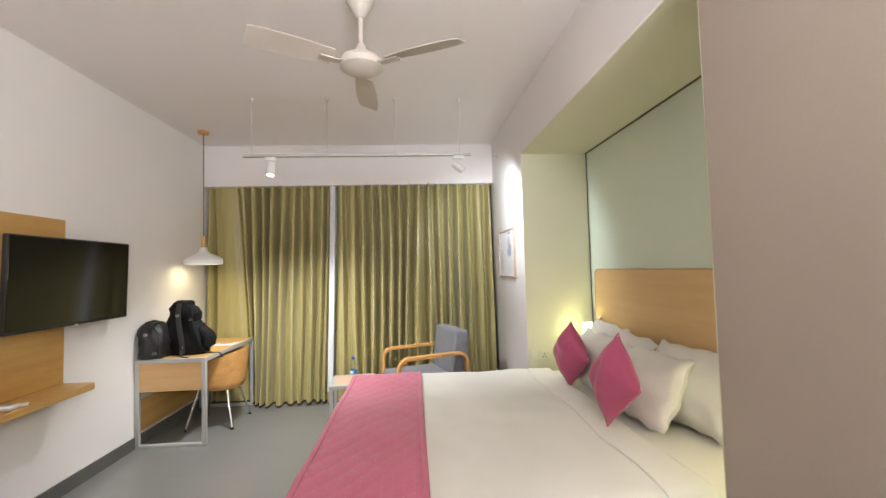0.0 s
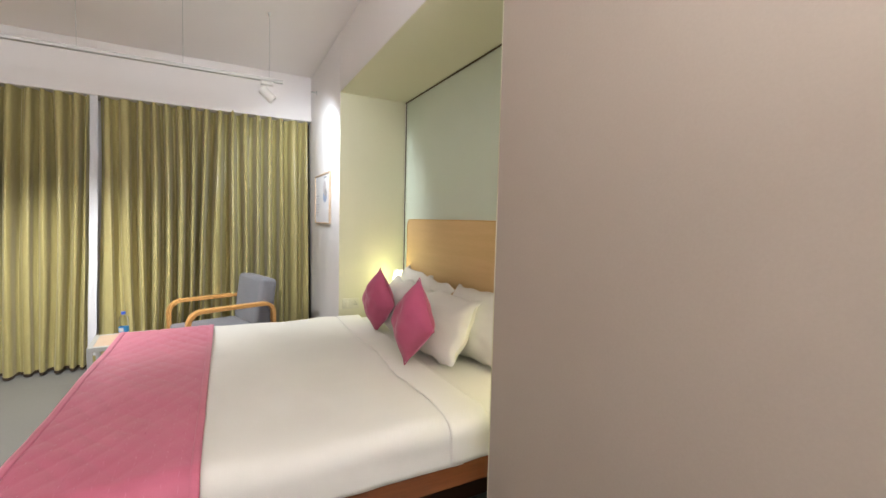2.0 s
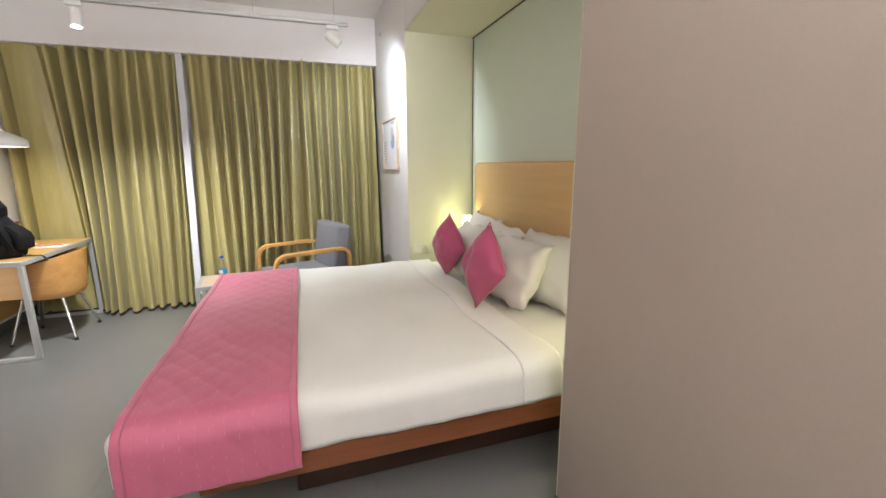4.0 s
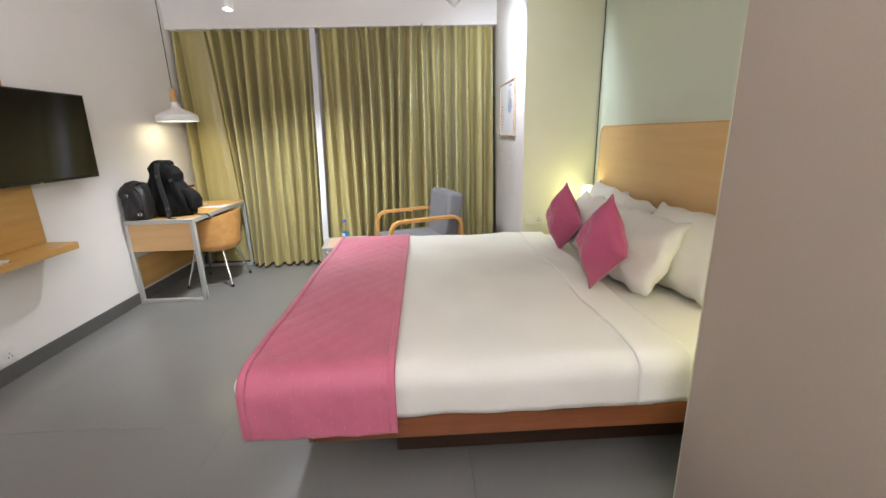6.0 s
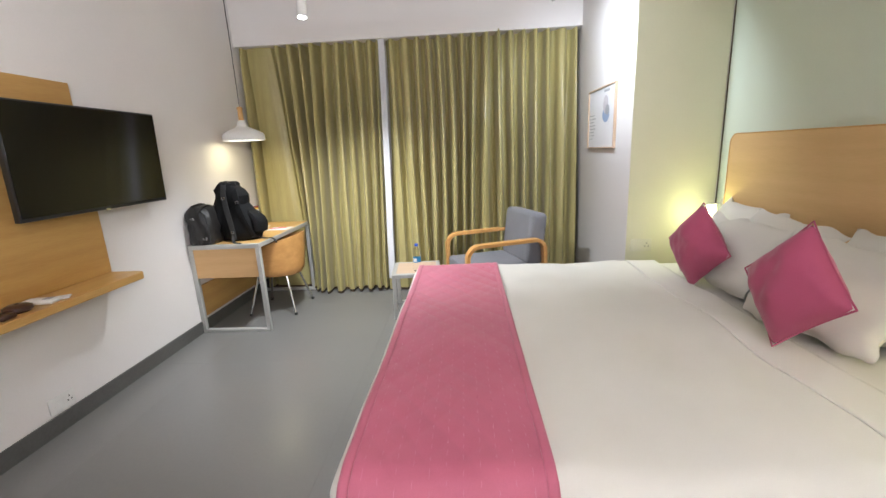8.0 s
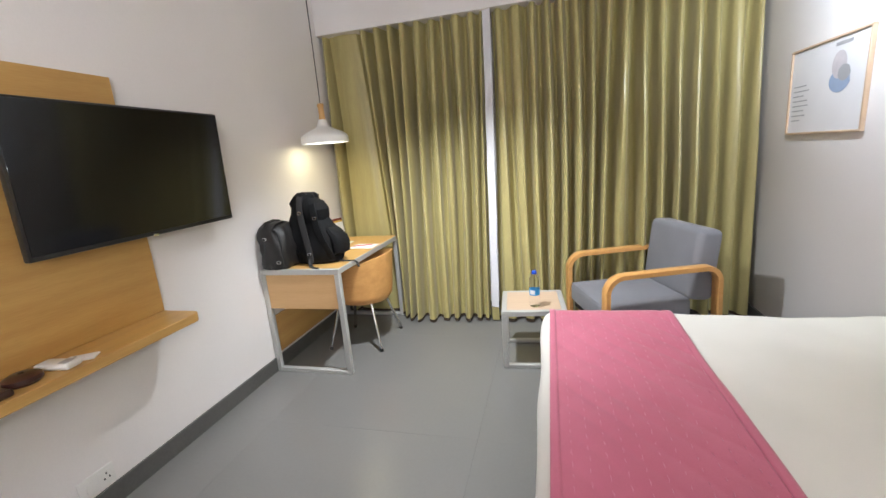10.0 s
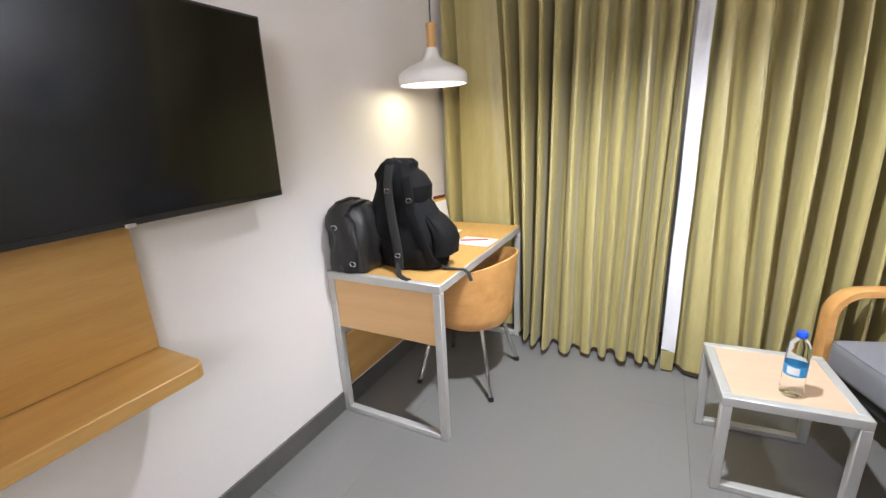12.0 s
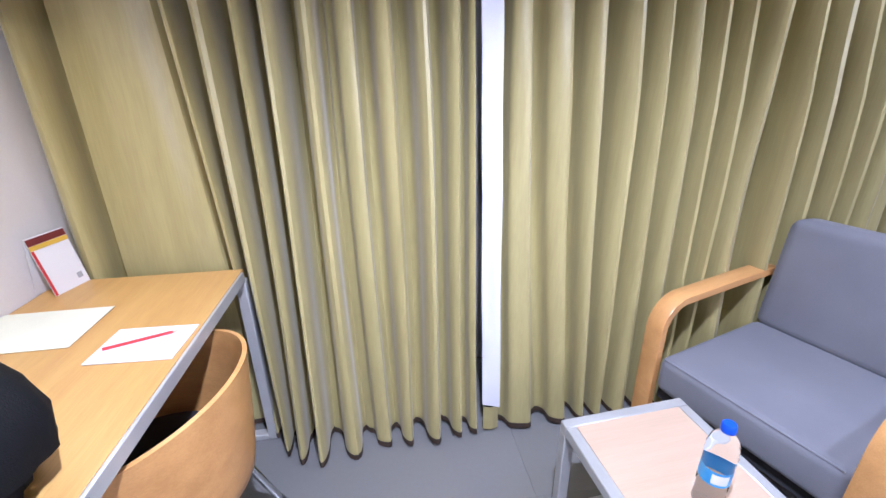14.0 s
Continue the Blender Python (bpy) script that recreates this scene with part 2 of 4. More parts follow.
def fbm(x, y, z=0.0):
    return noise.noise(Vector((x, y, z)))


# ---- the room ----
XL, XR, XH = -2.44, 0.977, 1.588      # left wall, right wall, wall behind the headboard
YB, YN, YF = -1.9, 1.398, 3.767        # entry end, near and far end of the alcove
YC, YW = 5.10, 5.36                   # beam over the curtain, wall behind it
ZC, ZS, ZT = 2.985, 2.495, 2.50       # ceiling, alcove soffit, underside of the beam


def setting(name, bm, material, label, category):
    return solo(name, bm, material, label, category, kind="structure")


floor = setting("floor", box(XL - 0.15, XH + 0.15, YB - 0.15, YW + 0.15, -0.12, -0.012), GROUT, "polished grey stone slab floor with thin joints", "floor")
setting("ceiling", box(XL - 0.15, XH + 0.15, YB - 0.15, YW + 0.15, ZC, ZC + 0.12), CEIL, "plain white painted ceiling", "ceiling")
setting("wall_left", box(XL - 0.12, XL, YB, YW, -0.012, ZC), WALL, "plain white painted plaster wall", "wall")
setting("wall_window", box(XL, XH + 0.12, YW, YW + 0.12, -0.012, ZC), WALL, "white wall behind the curtains", "wall")
setting("wall_beam", box(XL, XR, YC, YW, ZT, ZC, 0.003, 1), WALL, "white beam above the curtains", "wall")
setting("wall_picture", box(XR, XH + 0.12, YF, YW, -0.012, ZC, 0.004, 2), WALL, "white wall stub with a framed print", "wall")
setting("wall_entry", box(XR, XH + 0.12, YB, YN, -0.012, ZC, 0.006, 2), WALL_SHADED, "smooth wall beside the entry, coloured beige for its warm shade", "wall")
setting("wall_back", box(XL - 0.12, XH + 0.12, YB - 0.12, YB, -0.012, ZC), WALL, "plain wall at the entry end", "wall")
setting("wall_headboard", box(XH, XH + 0.12, YN, YF, -0.012, ZC), SAGE, "sage green painted wall of the bed alcove", "wall")
setting("alcove_bulkhead", box(XR, XH, YN, YF, ZS, ZC, 0.003, 1), WALL, "white bulkhead over the bed alcove", "bulkhead")
setting("alcove_soffit", box(XR + 0.004, XH - 0.012, YN, YF, ZS - 0.006, ZS - 0.001), OLIVE, "pale olive painted alcove soffit", "soffit")
setting("alcove_reveal", box(XR + 0.003, XH - 0.012, YF - 0.006, YF - 0.001, -0.01, ZS - 0.006), OLIVE, "pale olive painted alcove side", "wall")
setting("alcove_reveal_near", box(XR + 0.003, XH - 0.012, YN + 0.001, YN + 0.006, -0.01, ZS - 0.006), OLIVE, "pale olive painted alcove side", "wall")
# thin dark strips draw the shade lines where the headboard wall meets side and soffit
setting("trim", box(XH - 0.006, XH - 0.001, YF - 0.013, YF - 0.006, 0, ZS - 0.006), GAP_SHADE, "dark strip drawn as the shade line in the alcove corner", "trim")
setting("trim", box(XH - 0.010, XH - 0.001, YN, YF, ZS - 0.013, ZS - 0.006), GAP_SHADE, "dark strip drawn as the shade line under the alcove soffit", "trim")
setting("baseboard", box(XL, XL + 0.012, YB, YW, -0.012, 0.10, 0.002, 1), SKIRT, "dark grey stone skirting", "baseboard")
setting("baseboard", box(XR - 0.012, XR, YF, YW, -0.012, 0.10, 0.002, 1), SKIRT, "dark grey stone skirting", "baseboard")
setting("baseboard", box(XR - 0.012, XR, YB, YN, -0.012, 0.10, 0.002, 1), SKIRT, "dark grey stone skirting", "baseboard")


# ---- curtains ----
def curtain(name, tops, mids, lows, amps, y_top, y_low, seed, label, low_edge=0.02):
    """A pleated cloth: tops, mids and lows are the valleys between pleats at the header, half way down and at the hem."""
    base = thing(name, pose(0, 0, 0), label, "curtain", "window curtains")
    n, q = len(amps), 18

    def across(i, v):
        """Place of valley i at the share v of the drop, on a smooth curve through its three places."""
        a, b, c = tops[i], mids[i], lows[i]
        k = max(0.0, min(1.0, v))
        return a * (1 - k) * (1 - 2 * k) + 4 * b * k * (1 - k) + c * k * (2 * k - 1)

    def at(i, f, v):
        e0, e1 = across(i, v), across(i + 1, v)
        w = e1 - e0
        x = e0 + w * f
        k = max(v, 0) ** 1.15
        depth = amps[i] * (0.060 + 0.036 * min(1, v * 3.0)) * (1 + 0.25 * fbm(i * 3.1, v * 2.2, seed))
        depth *= 1.10 - 0.70 * max(0, v - 0.5)
        depth *= min(1.0, 0.55 + w * 4.5) if w < 0.16 else max(0.3, 1.0 - (w - 0.16) * 4)
        p = 2 * math.pi * f
        # rounded fronts between deep valleys
        wave = 2.2 * (0.5 + 0.5 * math.cos(p)) ** 1.12 - 1.1 + 0.22 * math.sin(2 * p + amps[i] * 5) * min(1, v * 2) * math.sin(p / 2)
        x += min(w, 0.14) * (0.085 * math.sin(2 * p) - 0.045 * math.sin(p + amps[i] * 2)) * (0.4 + 0.6 * min(1, v * 2))
        x += 0.007 * fbm(i * 1.7 + f, v * 2.4, seed + 4)
        y = y_top + (y_low(x) - y_top) * k + depth * wave + 0.012 * fbm(x * 2, v * 2.5, seed + 9)
        return x, y

    def cloth(z_top, z_low, dy=0.0):
        def fn(u, w):
            s = u * n
            i = min(int(s), n - 1)
            z = z_top + (z_low - z_top) * w
            v = (2.52 - z) / 2.5
            x, y = at(i, s - i, v)
            return max(XL + 0.006, min(XR - 0.006, x)), y + dy, z + (0.012 * fbm(x * 3, seed) if z < 0.1 else 0)
        return fn

    part("cloth", grid(n * q, 40, cloth(2.52, low_edge + 0.012)), CURTAIN, base)
    # narrow dark brown strip following the folds at the bottom of the cloth
    part("hem", grid(n * q, 1, cloth(low_edge + 0.014, low_edge - 0.008, -0.003)), EDGE_BROWN, base, "dark brown strip along the bottom edge")
    return base


curtain("curtain",
        (-2.432, -2.36, -2.09, -1.97, -1.83, -1.735, -1.61, -1.475, -1.37, -1.29, -1.15, -1.035, -0.985),
        (-2.432, -2.30, -1.965, -1.90, -1.775, -1.69, -1.60, -1.49, -1.38, -1.255, -1.145, -1.06, -1.015),
        (-2.430, -2.30, -1.885, -1.82, -1.76, -1.69, -1.605, -1.465, -1.36, -1.274, -1.16, -1.08, -1.022),
        (0.7, 0.35, 0.8, 1.0, 0.95, 1.1, 0.8, 0.55, 0.7, 0.8, 0.65, 0.55), 5.185,
        lambda x: 5.05 if x < -1.86 else max(4.885, 5.05 - (x + 1.86) * 1.5), 3,
        "olive green satin curtain pulled round the desk end")
curtain("curtain",
        (-0.93, -0.822, -0.664, -0.561, -0.459, -0.352, -0.235, -0.114, 0.006, 0.13, 0.235, 0.368, 0.481, 0.604, 0.716, 0.884, 0.970),
        (-0.93, -0.80, -0.662, -0.562, -0.44, -0.345, -0.228, -0.143, -0.06, 0.113, 0.24, 0.357, 0.459, 0.59, 0.71, 0.86, 0.970),
        (-0.945, -0.76, -0.624, -0.552, -0.481, -0.367, -0.27, -0.18, -0.09, 0.11, 0.235, 0.35, 0.455, 0.585, 0.705, 0.85, 0.970),
        (0.5, 0.6, 0.75, 0.8, 0.85, 0.9, 1.0, 1.0, 1.15, 1.1, 1.0, 1.05, 1.05, 0.9, 0.6, 0.6), 5.185,
        lambda x: 4.885 + 0.17 * max(0, min(1, (x + 0.8) / 1.5)), 7, "olive green satin curtain in deep even pleats")

lining = thing("curtain_lining", pose(0, 0, 0), "white curtain lining showing in the gap between curtains", "curtain lining", "window curtains")


def strip(u, w):
    z = 2.50 - 2.37 * w
    k = w ** 1.15
    x = -0.962 - 0.015 * k + (u - 0.5) * 0.066 + 0.004 * fbm(w * 7, 2.0)
    return x, 5.13 - 0.265 * k + 0.012 * math.cos(u * 3.0) + 0.006 * fbm(w * 9, u * 2), z


part("cloth", grid(6, 40, strip), LINING, lining)
part("hem", grid(6, 2, lambda u, w: (-0.977 + (u - 0.5) * 0.062, 4.868 - 0.01 * math.sin(u * 3), 0.13 - 0.115 * w)), CURTAIN, lining, "olive turned hem")

# ---- wall unit with television ----
panel = thing("tv_wall_panel", pose(XL, 2.35, 0), "oak veneer wall panel with a shallow ledge", "wall panel")
part("backboard", box(0.001, 0.030, -0.85, 0.772, 0.764, 1.876, 0.004, 2), OAK_Y, panel)


def ledge():
    bm = bmesh.new()
    c = 0.035
    out = [(0.001, -0.85), (0.245, -0.85), (0.245, 0.777 - c)] + [(0.245 - c + c * math.cos(radians(a)), 0.777 - c + c * math.sin(radians(a))) for a in (20, 45, 70, 90)] + [(0.001, 0.777)]
    f = bm.faces.new([bm.verts.new((x, y, 0.719)) for x, y in out])
    r = bmesh.ops.extrude_face_region(bm, geom=[f])
    for v in r["geom"]:
        if isinstance(v, bmesh.types.BMVert):
            v.co.z = 0.762
    bmesh.ops.bevel(bm, geom=[e for e in bm.edges if abs(e.verts[0].co.z - e.verts[1].co.z) < 1e-4], offset=0.003, segments=1, affect="EDGES")
    return bm


part("ledge", ledge(), OAK_Y, panel)

tv = thing("television", Matrix.Translation((-2.293, 3.076, 1.447)) @ pose(0, 0, 0, 0, 1.5, 0.4),
           "large flat black television hung close to the oak panel", "television")
part("casing", box(-0.030, 0.0, -0.508, 0.508, -0.289, 0.289, 0.005, 2), BLACK, tv)
part("screen", box(0.0005, 0.003, -0.498, 0.498, -0.270, 0.280, 0.001, 1), SCREEN, tv, "glossy black switched-off screen")
part("rear_housing", box(-0.058, -0.029, -0.33, 0.33, -0.2, 0.16, 0.012, 2), BLACK, tv)
part("badge", box(0.0005, 0.004, -0.014, 0.014, -0.293, -0.281, 0.001, 1), CHROME, tv, "small silver maker's badge")
part("wall_bracket", box(-0.113, -0.056, -0.20, 0.20, -0.12, 0.10, 0.006, 1), BLACK, tv)


def socket(name, m, wide, label, gang, shell=PLASTIC):
    s = thing(name, m, label, "socket", "wall sockets")
    part("plate", box(0, 0.009, -wide / 2, wide / 2, -0.045, 0.045, 0.003, 2), shell, s)
    for k in range(gang):
        y = -wide / 2 + wide * (k + 0.5) / gang
        if k % 2:
            part("insert", box(0.009, 0.0115, y - 0.03, y + 0.03, -0.03, 0.03, 0.002, 1), shell, s)
            for dy, dz in ((0, 0.014), (-0.011, -0.008), (0.011, -0.008)):
                part("pin_hole", box(0.0115, 0.0122, y + dy - 0.003, y + dy + 0.003, dz - 0.005, dz + 0.005), BLACK, s)
        else:
            part("rocker", box(0.009, 0.014, y - 0.012, y + 0.012, -0.024, 0.024, 0.003, 1), shell, s)
    return s


socket("wall_socket", pose(XL + 0.030, 2.085, 0.965), 0.20, "white double socket on the oak panel", 2)
socket("switch_plate", Matrix.Translation((1.085, YF - 0.006, 0.67)) @ pose(0, 0, 0, 0, 0, -90), 0.15, "ivory switch plate on the olive alcove side", 2, IVORY)
socket("wall_socket", pose(XL, 2.648, 0.158), 0.15, "white socket low on the white wall", 2)

# ---- things on the ledge ----
m = pose(-2.300, 2.342, 0.762, 0, 0, -86)
remote = thing("remote_control", m, "dark brown remote control lying on the ledge", "remote control")
part("body", box(-0.035, 0.035, -0.085, 0.085, 0, 0.026, 0.010, 3), BROWN_PL, remote)
for j in range(5):
    for i in range(3):
        part("button", box(-0.022 + i * 0.016, -0.012 + i * 0.016, -0.06 + j * 0.024, -0.048 + j * 0.024, 0.025, 0.029, 0.002, 1), BLACK, remote)
wallet = thing("leather_pouch", pose(-2.290, 2.446, 0.762, 0, 0, 20), "small rounded dark brown leather pouch", "pouch")
part("body", lathe([(0, 0), (0.045, 0), (0.056, 0.012), (0.054, 0.026), (0.035, 0.036), (0, 0.039)], 24), BROWN_PL, wallet)
part("clasp", lathe([(0.008, 0.036), (0.008, 0.041), (0, 0.042)], 12), BLACK, wallet)
ac = thing("air_conditioner_remote", pose(-2.290, 2.556, 0.762, 0, 0, -80), "white air conditioner remote on the ledge", "remote control")
part("body", box(-0.032, 0.032, -0.07, 0.07, 0, 0.024, 0.009, 3), PLASTIC, ac)
part("display", box(-0.02, 0.02, 0.02, 0.055, 0.0235, 0.0255, 0.001, 1), GREY_INK, ac, "grey display window")
card = thing("key_card_holder", pose(-2.272, 2.625, 0.762, 0, 0, -56), "small white card holder lying flat", "card holder")
part("sleeve", box(-0.03, 0.03, -0.05, 0.05, 0, 0.008, 0.003, 2), PAPER, card)
part("stripe", box(-0.02, 0.02, -0.03, -0.022, 0.008, 0.0088), GREY_INK, card)

# ---- desk ----
DX0, DX1, DY0, DY1, DZ = -2.437, -1.845, 3.885, 4.995, 0.752
desk = thing("writing_desk", pose(0, 0, 0), "oak writing desk on a grey steel tube frame", "desk")
part("worktop", box(DX0 + 0.002, DX1 - 0.010, DY0 + 0.03, DY1, DZ - 0.03, DZ, 0.001, 1), OAK_Y, desk)
t = 0.036
part("edge_rail", box(DX0, DX1, DY0, DY0 + 0.03, DZ - t, DZ + 0.001, 0.003, 1), STEEL, desk)
part("edge_rail", box(DX0, DX1, DY1 - 0.03, DY1, DZ - t - 0.004, DZ - 0.032, 0.002, 1), STEEL, desk)
part("edge_rail", box(DX1 - 0.009, DX1, DY0 + 0.03, DY1 - 0.03, DZ - t, DZ + 0.001, 0.002, 1), STEEL, desk)
for y in (DY0, DY1 - t):
    for x in (DX0, DX1 - t):
        part("leg", box(x, x + t, y, y + t, 0.0, DZ - t, 0.003, 1), STEEL, desk)
    part("floor_bar", box(DX0 + t, DX1 - t, y, y + t, 0.0, 0.028, 0.003, 1), STEEL, desk)
part("end_panel", box(DX0 + t, DX1 - t, DY0 + 0.006, DY0 + 0.024, 0.475, DZ - t, 0.001, 1), OAK_X, desk)
part("modesty_panel", box(DX0 + 0.004, DX0 + 0.022, DY0 + 0.05, DY1 - 0.05, 0.13, 0.40, 0.002, 1), OAK_Y, desk)
# dark box below the worktop, set back from its edges
part("dark_box", box(DX0 + 0.06, DX1 - 0.16, DY0 + 0.30, DY1 - 0.10, DZ - 0.11, DZ - 0.031, 0.003, 1), DARK_CLOTH, desk, "dark box under the top")

# ---- desk chair ----
chair = thing("desk_chair", pose(-1.985, 4.455, 0, 0, 0, 0), "curved oak tub chair pushed under the desk", "chair")


def tub(inner):
    def fn(u, w):
        a = radians(-118 + 236 * u)
        top = 0.735 - 0.115 * (abs(u - 0.5) * 2) ** 1.7
        low = 0.362 + 0.02 * (abs(u - 0.5) * 2) ** 2
        z = low + (top - low) * w
        r = 0.222 + 0.040 * w ** 0.8 - (0.011 if inner else 0)
        if w < 0.12:
            r -= 0.02 * (1 - w / 0.12) ** 2
        return r * math.cos(a) * 1.02, r * math.sin(a), z
    return fn


part("shell", thicken(grid(44, 12, tub(False)), -0.011), BENT, chair, "bent oak veneer back shell")
part("seat", lathe([(0, 0.366), (0.19, 0.366), (0.208, 0.38), (0.208, 0.44), (0.19, 0.452), (0, 0.456)], 36), DARK_CLOTH, chair, "dark upholstered seat")
for sx in (1, -1):
    for sy in (1, -1):
        leg = part("leg", tube([(sx * 0.13, sy * 0.13, 0.375), (sx * 0.212, sy * 0.215, 0.012)], 0.0115), CHROME, chair, "slim splayed steel leg")
        part("foot_cap", tube([(sx * 0.209, sy * 0.212, 0.022), (sx * 0.214, sy * 0.217, 0.0)], 0.015), BLACK, leg)

# ---- things on the desk ----
tent = thing("tent_card", Matrix.Translation((-2.393, 4.945, DZ)) @ pose(0, 0, 0, 0, 0, 76), "white tent card with a dark red header", "tent card")
for s in (-1, 1):
    part("leaf", sweep([(0, s * 0.035, 0.0), (0, s * 0.001, 0.185)], 0.06, 0.0012, (1, 0, 0)), PAPER, tent)
lean = math.degrees(math.atan2(0.034, 0.185))
face = Matrix.Translation((0, -0.0365, 0)) @ pose(0, 0, 0, -lean)
part("header_print", box(-0.06, 0.06, -0.0012, -0.0004, 0.165, 0.186), DARK_RED, tent, "dark red printed band", face)
part("header_print", box(-0.06, 0.06, -0.0012, -0.0004, 0.150, 0.164), YELLOW, tent, "yellow printed band", face)
part("side_print", box(-0.06, -0.052, -0.0012, -0.0004, 0.002, 0.149), RED, tent, "red printed edge", face)
part("code_print", box(0.028, 0.045, -0.0012, -0.0004, 0.022, 0.040), GREY_INK, tent, "small grey print", face)

pad = thing("writing_paper", Matrix.Translation((-1.965, 4.555, DZ)) @ pose(0, 0, 0, 0, 0, -2), "white writing pad with a red strip", "paper")
part("paper_block", box(-0.10, 0.10, -0.075, 0.075, 0.001, 0.005, 0.001, 1), PAPER, pad)
pencil = thing("pencil", Matrix.Translation((-1.975, 4.565, DZ + 0.005)) @ pose(0, 0, 0, 0, 0, 22), "thin red pencil lying on the writing pad", "pencil")
part("shaft", tube([(-0.08, 0, 0.004), (0.068, 0, 0.004)], 0.0038, n=6), RED, pencil)
part("tip", sweep([(0.068, 0, 0.004), (0.082, 0, 0.004)], 0.0038, 0.0038, (0, 1, 0), n=6, taper=[1, 0.15]), PALE_OAK, pencil)
folder = thing("cream_sheet", Matrix.Translation((-2.292, 4.670, DZ)) @ pose(0, 0, 0, 0, 0, 1), "cream paper sheet lying on the desk", "paper")
part("sheet", box(-0.143, 0.143, -0.104, 0.104, 0.001, 0.0035, 0.001, 1), CREAM_PAPER, folder)


def blob(rings, n=28, noise_amp=0.006, seed=0.0, power=2.6):
    """A soft body from rings (z, cx, cy, rx, ry) with rounded-square sections."""
    bm = bmesh.new()
    loops = []
    for z, cx, cy, rx, ry in rings:
        loop = []
        for i in range(n):
            a = 2 * math.pi * i / n
            c, s = math.cos(a), math.sin(a)
            k = (abs(c) ** power + abs(s) ** power) ** (-1 / power)
            w = 1 + noise_amp / 0.12 * (fbm(c * 2 + seed, s * 2, z * 9) + 0.35 * fbm(c * 5 + seed, s * 5, z * 20))
            loop.append(bm.verts.new((cx + rx * c * k * w, cy + ry * s * k * w, z)))
        loops.append(loop)
    for a, b in zip(loops, loops[1:]):
        for i in range(n):
            bm.faces.new((a[i], a[(i + 1) % n], b[(i + 1) % n], b[i]))
    bm.faces.new(loops[0][::-1])
    bm.faces.new(loops[-1])
    return bm


def ring(r, tube_r, m, n=18):
    bm = bmesh.new()
    pts = [(r * math.cos(2 * math.pi * i / n), r * math.sin(2 * math.pi * i / n) * 0.7, 0) for i in range(n + 1)]
    tube(pts, tube_r, bm, 6)
    bmesh.ops.transform(bm, matrix=m, verts=bm.verts[:])
    return bm


pack = thing("backpack", Matrix.Translation((-2.115, 4.125, DZ)) @ Matrix.Diagonal((0.86, 0.92, 0.98, 1)), "black nylon backpack slumped on the desk", "backpack")
part("main_body", blob([(0.0, 0, 0, 0.17, 0.11), (0.02, 0, 0, 0.205, 0.135), (0.09, 0.0, 0, 0.215, 0.14), (0.18, -0.012, 0.004, 0.20, 0.13),
                        (0.28, -0.035, 0.006, 0.165, 0.115), (0.36, -0.048, 0.008, 0.132, 0.095), (0.43, -0.055, 0.01, 0.112, 0.085),
                        (0.478, -0.052, 0.01, 0.098, 0.07), (0.498, -0.05, 0.01, 0.074, 0.04)], 40, 0.036, 1.3), BLACK_CLOTH, pack)
part("side_pocket", blob([(0.05, 0.19, 0.0, 0.03, 0.06), (0.07, 0.205, 0, 0.06, 0.085), (0.14, 0.212, 0, 0.068, 0.09), (0.185, 0.20, 0, 0.062, 0.09), (0.225, 0.165, 0, 0.05, 0.085),
                          (0.25, 0.14, 0, 0.03, 0.07)], 28, 0.018, 4.1), BLACK_CLOTH, pack, "bulging side pocket")
part("top_flap", blob([(0.27, 0.0, 0.0, 0.10, 0.085), (0.32, 0.015, 0.0, 0.108, 0.098), (0.38, 0.02, 0.0, 0.112, 0.10), (0.43, 0.0, 0.0, 0.095, 0.085), (0.465, -0.02, 0, 0.06, 0.05)], 24, 0.012, 7.7), BLACK_CLOTH, pack)
part("carry_loop", sweep([(-0.09, -0.03, 0.44), (-0.07, -0.035, 0.478), (-0.02, -0.03, 0.492), (0.02, -0.02, 0.47)], 0.016, 0.004, (0, 1, 0)), WEB, pack)
part("shoulder_strap", sweep([(-0.045, -0.01, 0.498), (-0.055, -0.066, 0.468), (-0.050, -0.098, 0.395), (-0.028, -0.124, 0.30), (-0.004, -0.144, 0.22), (0.018, -0.156, 0.14), (0.028, -0.162, 0.07), (0.030, -0.166, 0.02)],
                            0.024, 0.006, (1, 0, 0)), WEB, pack, "padded charcoal shoulder strap")
part("shoulder_strap", sweep([(0.06, -0.09, 0.42), (0.085, -0.12, 0.36), (0.10, -0.135, 0.28), (0.13, -0.135, 0.19), (0.165, -0.12, 0.10), (0.185, -0.10, 0.04)],
                            0.026, 0.007, (1, 0, 0.3)), BLACK_CLOTH, pack, "padded charcoal shoulder strap")
part("loose_strap", sweep([(0.030, -0.166, 0.05), (0.032, -0.18, 0.01), (0.055, -0.205, 0.004), (0.10, -0.232, 0.004), (0.135, -0.243, 0.004)], 0.014, 0.0025, (0.5, 0.6, 0)), WEB, pack, "loose webbing end")
part("loose_strap", sweep([(0.17, -0.03, 0.05), (0.23, -0.05, 0.012), (0.285, -0.035, 0.005), (0.33, -0.03, 0.006), (0.36, -0.04, -0.008), (0.38, -0.055, -0.035)], 0.011, 0.0025, (0.2, 1, 0)), WEB, pack, "loose webbing end over the desk edge")
for q, (x, y, z) in enumerate(((-0.044, -0.118, 0.365), (0.030, -0.172, 0.085), (0.10, -0.145, 0.33))):
    part("buckle", ring(0.014, 0.0022, Matrix.Translation((x, y, z)) @ pose(0, 0, 0, 90, 0, 10)), CHROME, pack, "small chrome buckle")
